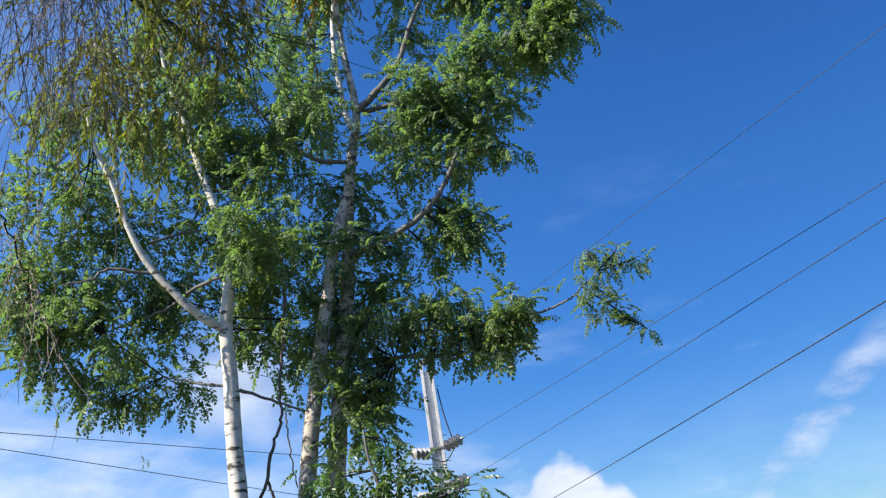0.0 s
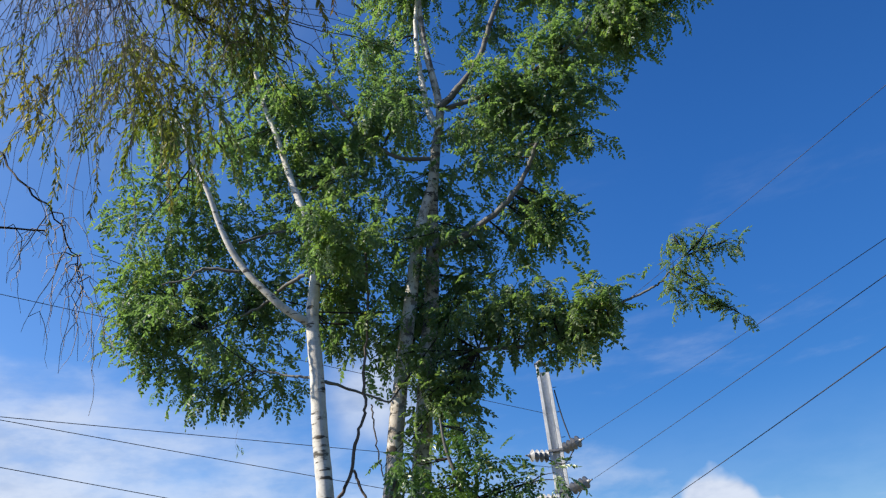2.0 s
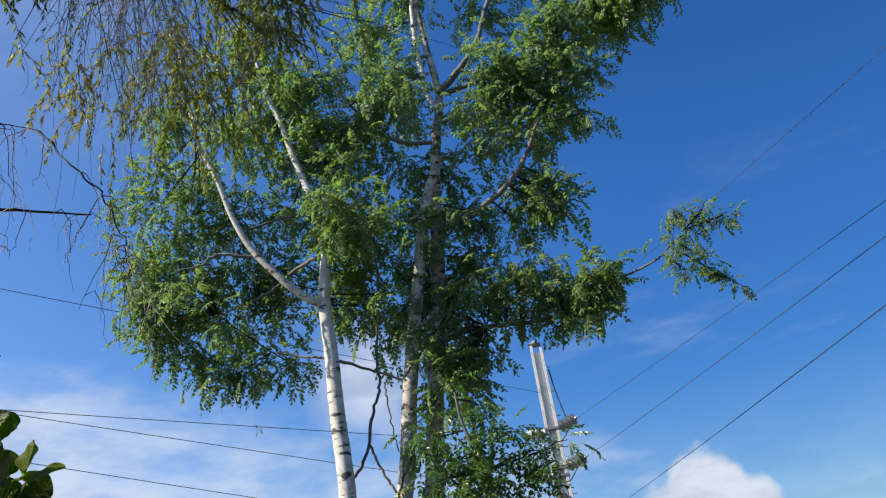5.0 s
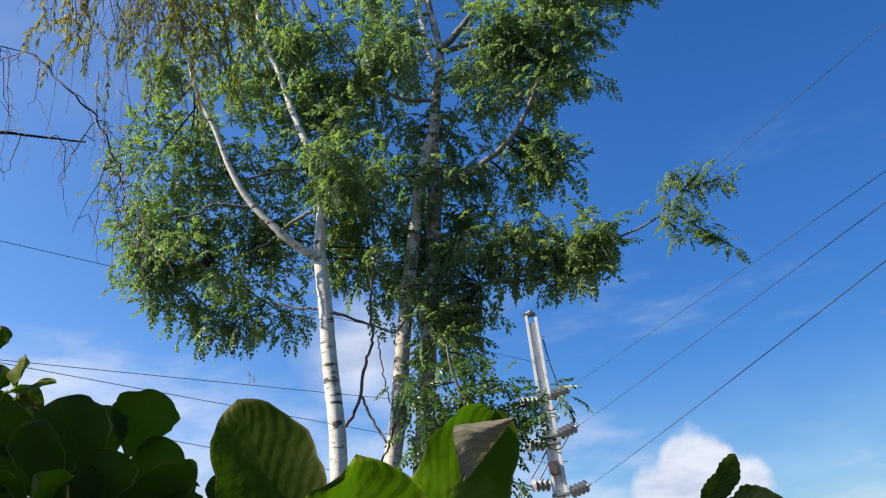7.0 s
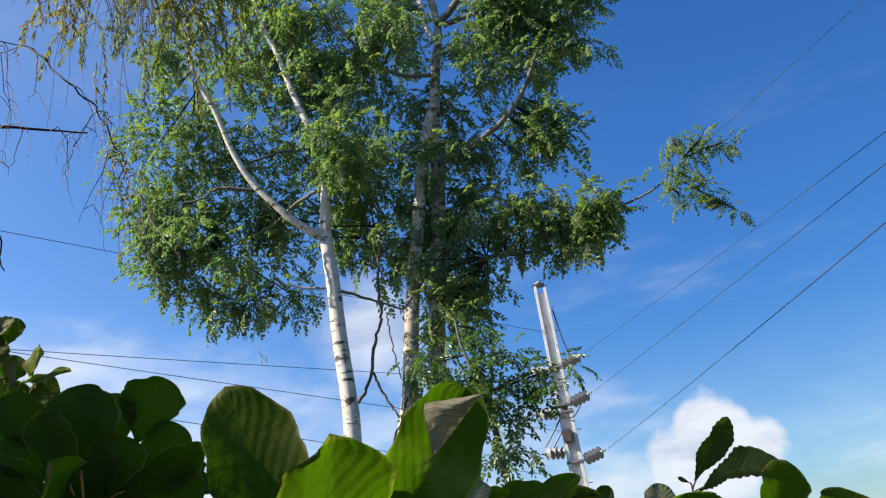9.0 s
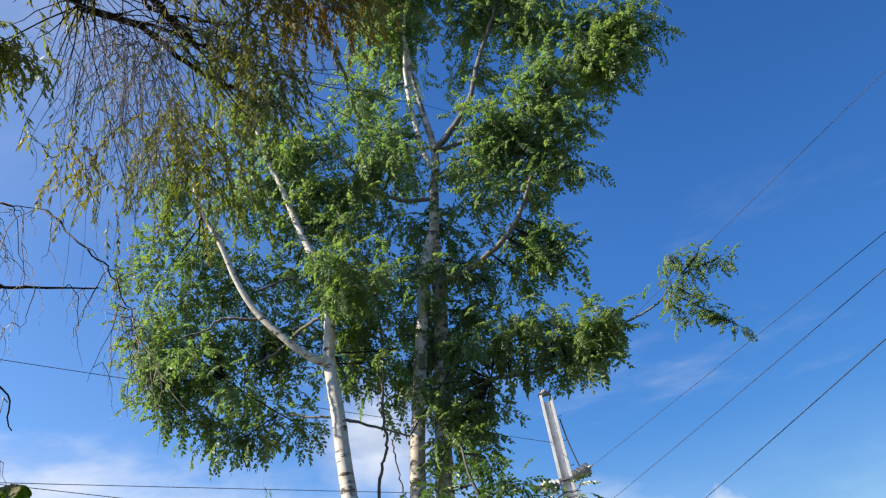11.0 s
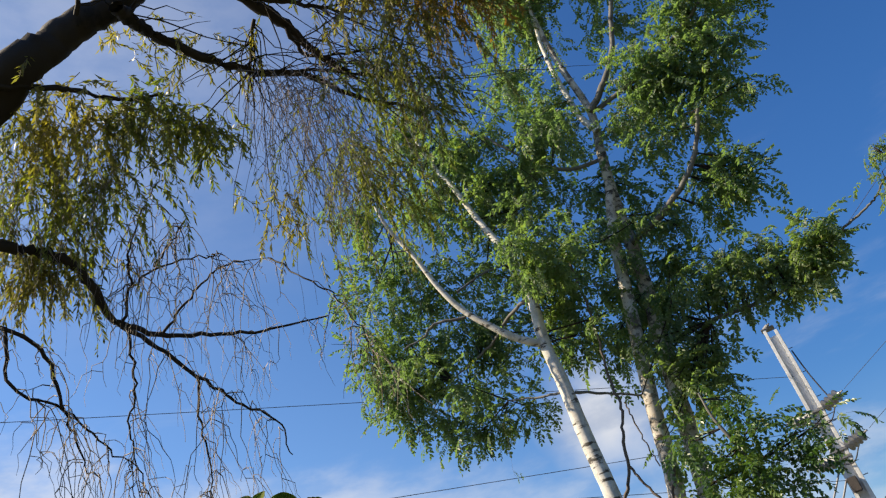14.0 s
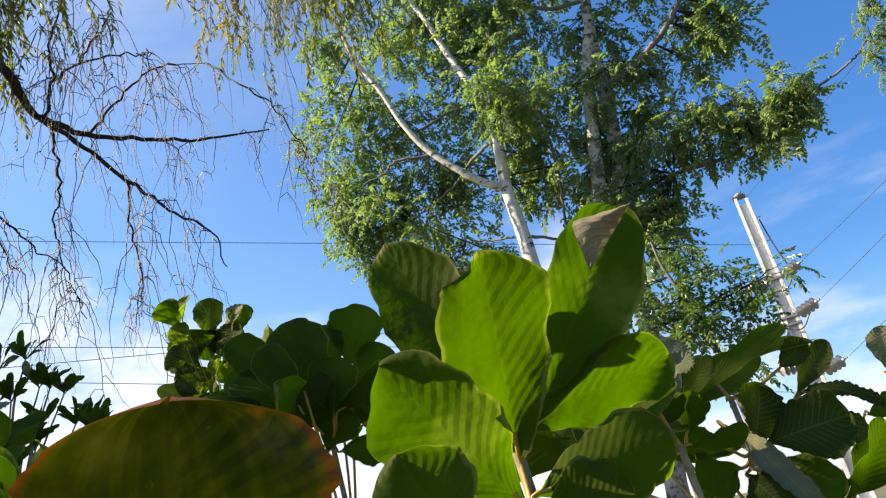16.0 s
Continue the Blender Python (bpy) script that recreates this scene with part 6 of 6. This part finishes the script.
# leaves turned up to the sun take the brighter colour, painted as sunlit
leafy_shoot('dense shrub top with broad leaves, some coloured sunlit, others shaded or pale-ribbed', (-2.965, 3.733, 2.534), (0.1, 0.1), [
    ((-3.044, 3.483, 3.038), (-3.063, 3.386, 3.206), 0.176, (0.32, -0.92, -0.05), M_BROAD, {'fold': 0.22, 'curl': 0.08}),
    ((-3.026, 3.476, 2.996), (-2.932, 3.455, 3.216), 0.175, (-0.3, -0.75, 0.55), M_SUNLIT, {'fold': 0.22, 'curl': 0.08}),
    ((-2.977, 3.521, 2.926), (-3.045, 3.413, 3.035), 0.145, (-0.3, -0.75, 0.55), M_SUNLIT, {'fold': 0.22, 'curl': 0.08}),
    ((-2.967, 3.651, 2.962), (-2.895, 3.599, 3.212), 0.194, (0.4, -0.85, 0.1), M_RIBBED, {'ribs': 0.03, 'fold': 0.22, 'curl': 0.08}),
    ((-2.882, 3.649, 2.904), (-2.723, 3.68, 3.125), 0.165, (0, -0.8, 0.5), M_PALE_LEAF, {'ribs': 0.04, 'fold': 0.22, 'curl': 0.08}),
    ((-2.832, 3.707, 2.925), (-2.713, 3.713, 3.126), 0.139, (0.32, -0.92, -0.05), M_BROAD, {'fold': 0.22, 'curl': 0.08}),
    ((-2.861, 3.635, 2.772), (-2.74, 3.64, 3.003), 0.223, (0.2, -0.85, 0.3), M_RIBBED, {'ribs': 0.03, 'fold': 0.22, 'curl': 0.08}),
    ((-3.041, 3.575, 2.824), (-3.009, 3.519, 3.028), 0.28, (0.32, -0.92, -0.05), M_BROAD, {'fold': 0.22, 'curl': 0.08}),
    ((-2.99, 3.595, 2.776), (-3.104, 3.439, 2.919), 0.225, (0.32, -0.92, -0.05), M_RIBBED, {'curl': 0.25, 'ribs': 0.03, 'fold': 0.22}),
    ((-2.954, 3.609, 2.745), (-3.119, 3.479, 2.708), 0.224, (0.32, -0.92, -0.05), M_RIBBED, {'ribs': 0.04, 'fold': 0.22, 'curl': 0.08}),
    ((-2.981, 3.653, 2.539), (-3.186, 3.416, 2.711), 0.145, (-0.3, -0.75, 0.55), M_SUNLIT, {'fold': 0.35, 'curl': 0.08}),
    ((-2.917, 3.551, 2.565), (-2.817, 3.55, 2.808), 0.237, (-0.3, -0.75, 0.55), M_SUNLIT, {'fold': 0.22, 'curl': 0.08}),
    ((-2.825, 3.665, 2.523), (-2.738, 3.652, 2.772), 0.217, (0.1, -0.85, 0.35), M_SUNLIT, {'fold': 0.5, 'curl': 0.08}),
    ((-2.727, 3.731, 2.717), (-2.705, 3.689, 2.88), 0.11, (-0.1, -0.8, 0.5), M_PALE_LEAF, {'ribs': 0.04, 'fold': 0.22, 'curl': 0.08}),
    ((-2.678, 3.821, 2.745), (-2.626, 3.776, 2.971), 0.169, (-0.3, -0.75, 0.55), M_SUNLIT, {'fold': 0.22, 'curl': 0.08}),
    ((-2.711, 3.768, 2.757), (-2.497, 3.891, 2.829), 0.144, (-0.3, -0.75, 0.55), M_SUNLIT, {'fold': 0.22, 'curl': 0.08}),
    ((-2.738, 3.793, 2.698), (-2.566, 3.904, 2.726), 0.195, (0.3, -0.85, 0.2), M_RIBBED, {'ribs': 0.03, 'fold': 0.22, 'curl': 0.08}),
    ((-2.807, 3.885, 2.415), (-2.712, 3.884, 2.671), 0.306, (0.32, -0.92, -0.05), M_BROAD, {'fold': 0.22, 'curl': 0.08}),
    ((-2.941, 3.661, 2.382), (-2.895, 3.628, 2.633), 0.3, (0.32, -0.92, -0.05), M_BROAD, {'fold': 0.22, 'curl': 0.08}),
    ((-2.815, 3.765, 2.364), (-2.76, 3.756, 2.556), 0.274, (0.32, -0.92, -0.05), M_BROAD, {'fold': 0.22, 'curl': 0.08}),
    ((-2.935, 3.682, 2.846), (-2.891, 3.65, 3.016), 0.241, (0.32, -0.92, -0.05), M_BROAD, {'fold': 0.22, 'curl': 0.08}),
    ((-2.695, 3.772, 2.487), (-2.681, 3.744, 2.622), 0.072, (-0.1, -0.8, 0.5), M_PALE_LEAF, {'fold': 0.22, 'curl': 0.08}),
    ((-2.989, 3.685, 2.829), (-3.001, 3.6, 3.016), 0.242, (0.32, -0.92, -0.05), M_BROAD, {'fold': 0.22, 'curl': 0.08}),
    ((-2.889, 3.832, 2.623), (-2.778, 3.856, 2.807), 0.242, (0.32, -0.92, -0.05), M_BROAD, {'fold': 0.22, 'curl': 0.08}),
    ((-3.114, 3.652, 2.373), (-3.165, 3.545, 2.592), 0.293, (0.32, -0.92, -0.05), M_BROAD, {'fold': 0.22, 'curl': 0.08}),
    ((-2.926, 3.776, 2.213), (-2.928, 3.719, 2.456), 0.317, (0.2, -0.85, 0.3), M_RIBBED, {'ribs': 0.03, 'fold': 0.22, 'curl': 0.08}),
    ((-2.848, 3.903, 2.188), (-2.771, 3.913, 2.41), 0.32, (0.32, -0.92, -0.05), M_BROAD, {'fold': 0.22, 'curl': 0.08}),
    ((-3.049, 3.606, 2.229), (-3.018, 3.588, 2.417), 0.287, (-0.3, -0.75, 0.55), M_SUNLIT, {'fold': 0.22, 'curl': 0.08}),
    ((-2.945, 3.816, 2.663), (-2.936, 3.758, 2.854), 0.271, (0.32, -0.92, -0.05), M_BROAD, {'fold': 0.22, 'curl': 0.08}),
    ((-3.124, 3.706, 2.631), (-3.132, 3.633, 2.825), 0.272, (0.32, -0.92, -0.05), M_BROAD, {'fold': 0.22, 'curl': 0.08}),
    ((-2.786, 3.937, 2.568), (-2.686, 3.965, 2.712), 0.243, (0.32, -0.92, -0.05), M_BROAD, {'fold': 0.22, 'curl': 0.08}),
    ((-2.901, 3.842, 2.768), (-2.802, 3.848, 2.959), 0.19, (0.32, -0.92, -0.05), M_BROAD, {'fold': 0.22, 'curl': 0.08}),
])
bushy_shrub("bushy shrub with many small narrow dark leaves", [(-3.414, 2.595, 2.8), (-3.409, 2.738, 2.873), (-3.502, 2.51, 2.726), (-3.659, 2.414, 2.809), (-3.333, 2.757, 2.693), (-3.345, 2.913, 2.68), (-3.344, 2.609, 2.614), (-3.494, 2.586, 2.595), (-3.715, 2.353, 2.759), (-3.579, 2.453, 2.61), (-3.365, 2.794, 2.513), (-3.696, 2.307, 2.884), (-3.234, 3.008, 2.351)], 0.15, 0.045, 9, 0.008, 1.3)
for hx, hy, hz in [(-1.799, 1.428, 1.932), (-0.079, 1.719, 1.57), (-0.115, 1.106, 1.474), (-0.797, 0.849, 1.583), (-1.517, 1.17, 1.782), (-0.749, 1.359, 1.691), (-0.713, 1.619, 1.702)]:
    tips = ring_tips((hx, hy, hz), 8, 0.17, 0.085, 0.5)
    shrub("low broad-leaved shoot with dark green leaves", (hx, hy, hz), tips, facing_mix=0.25, stem_r=0.008)
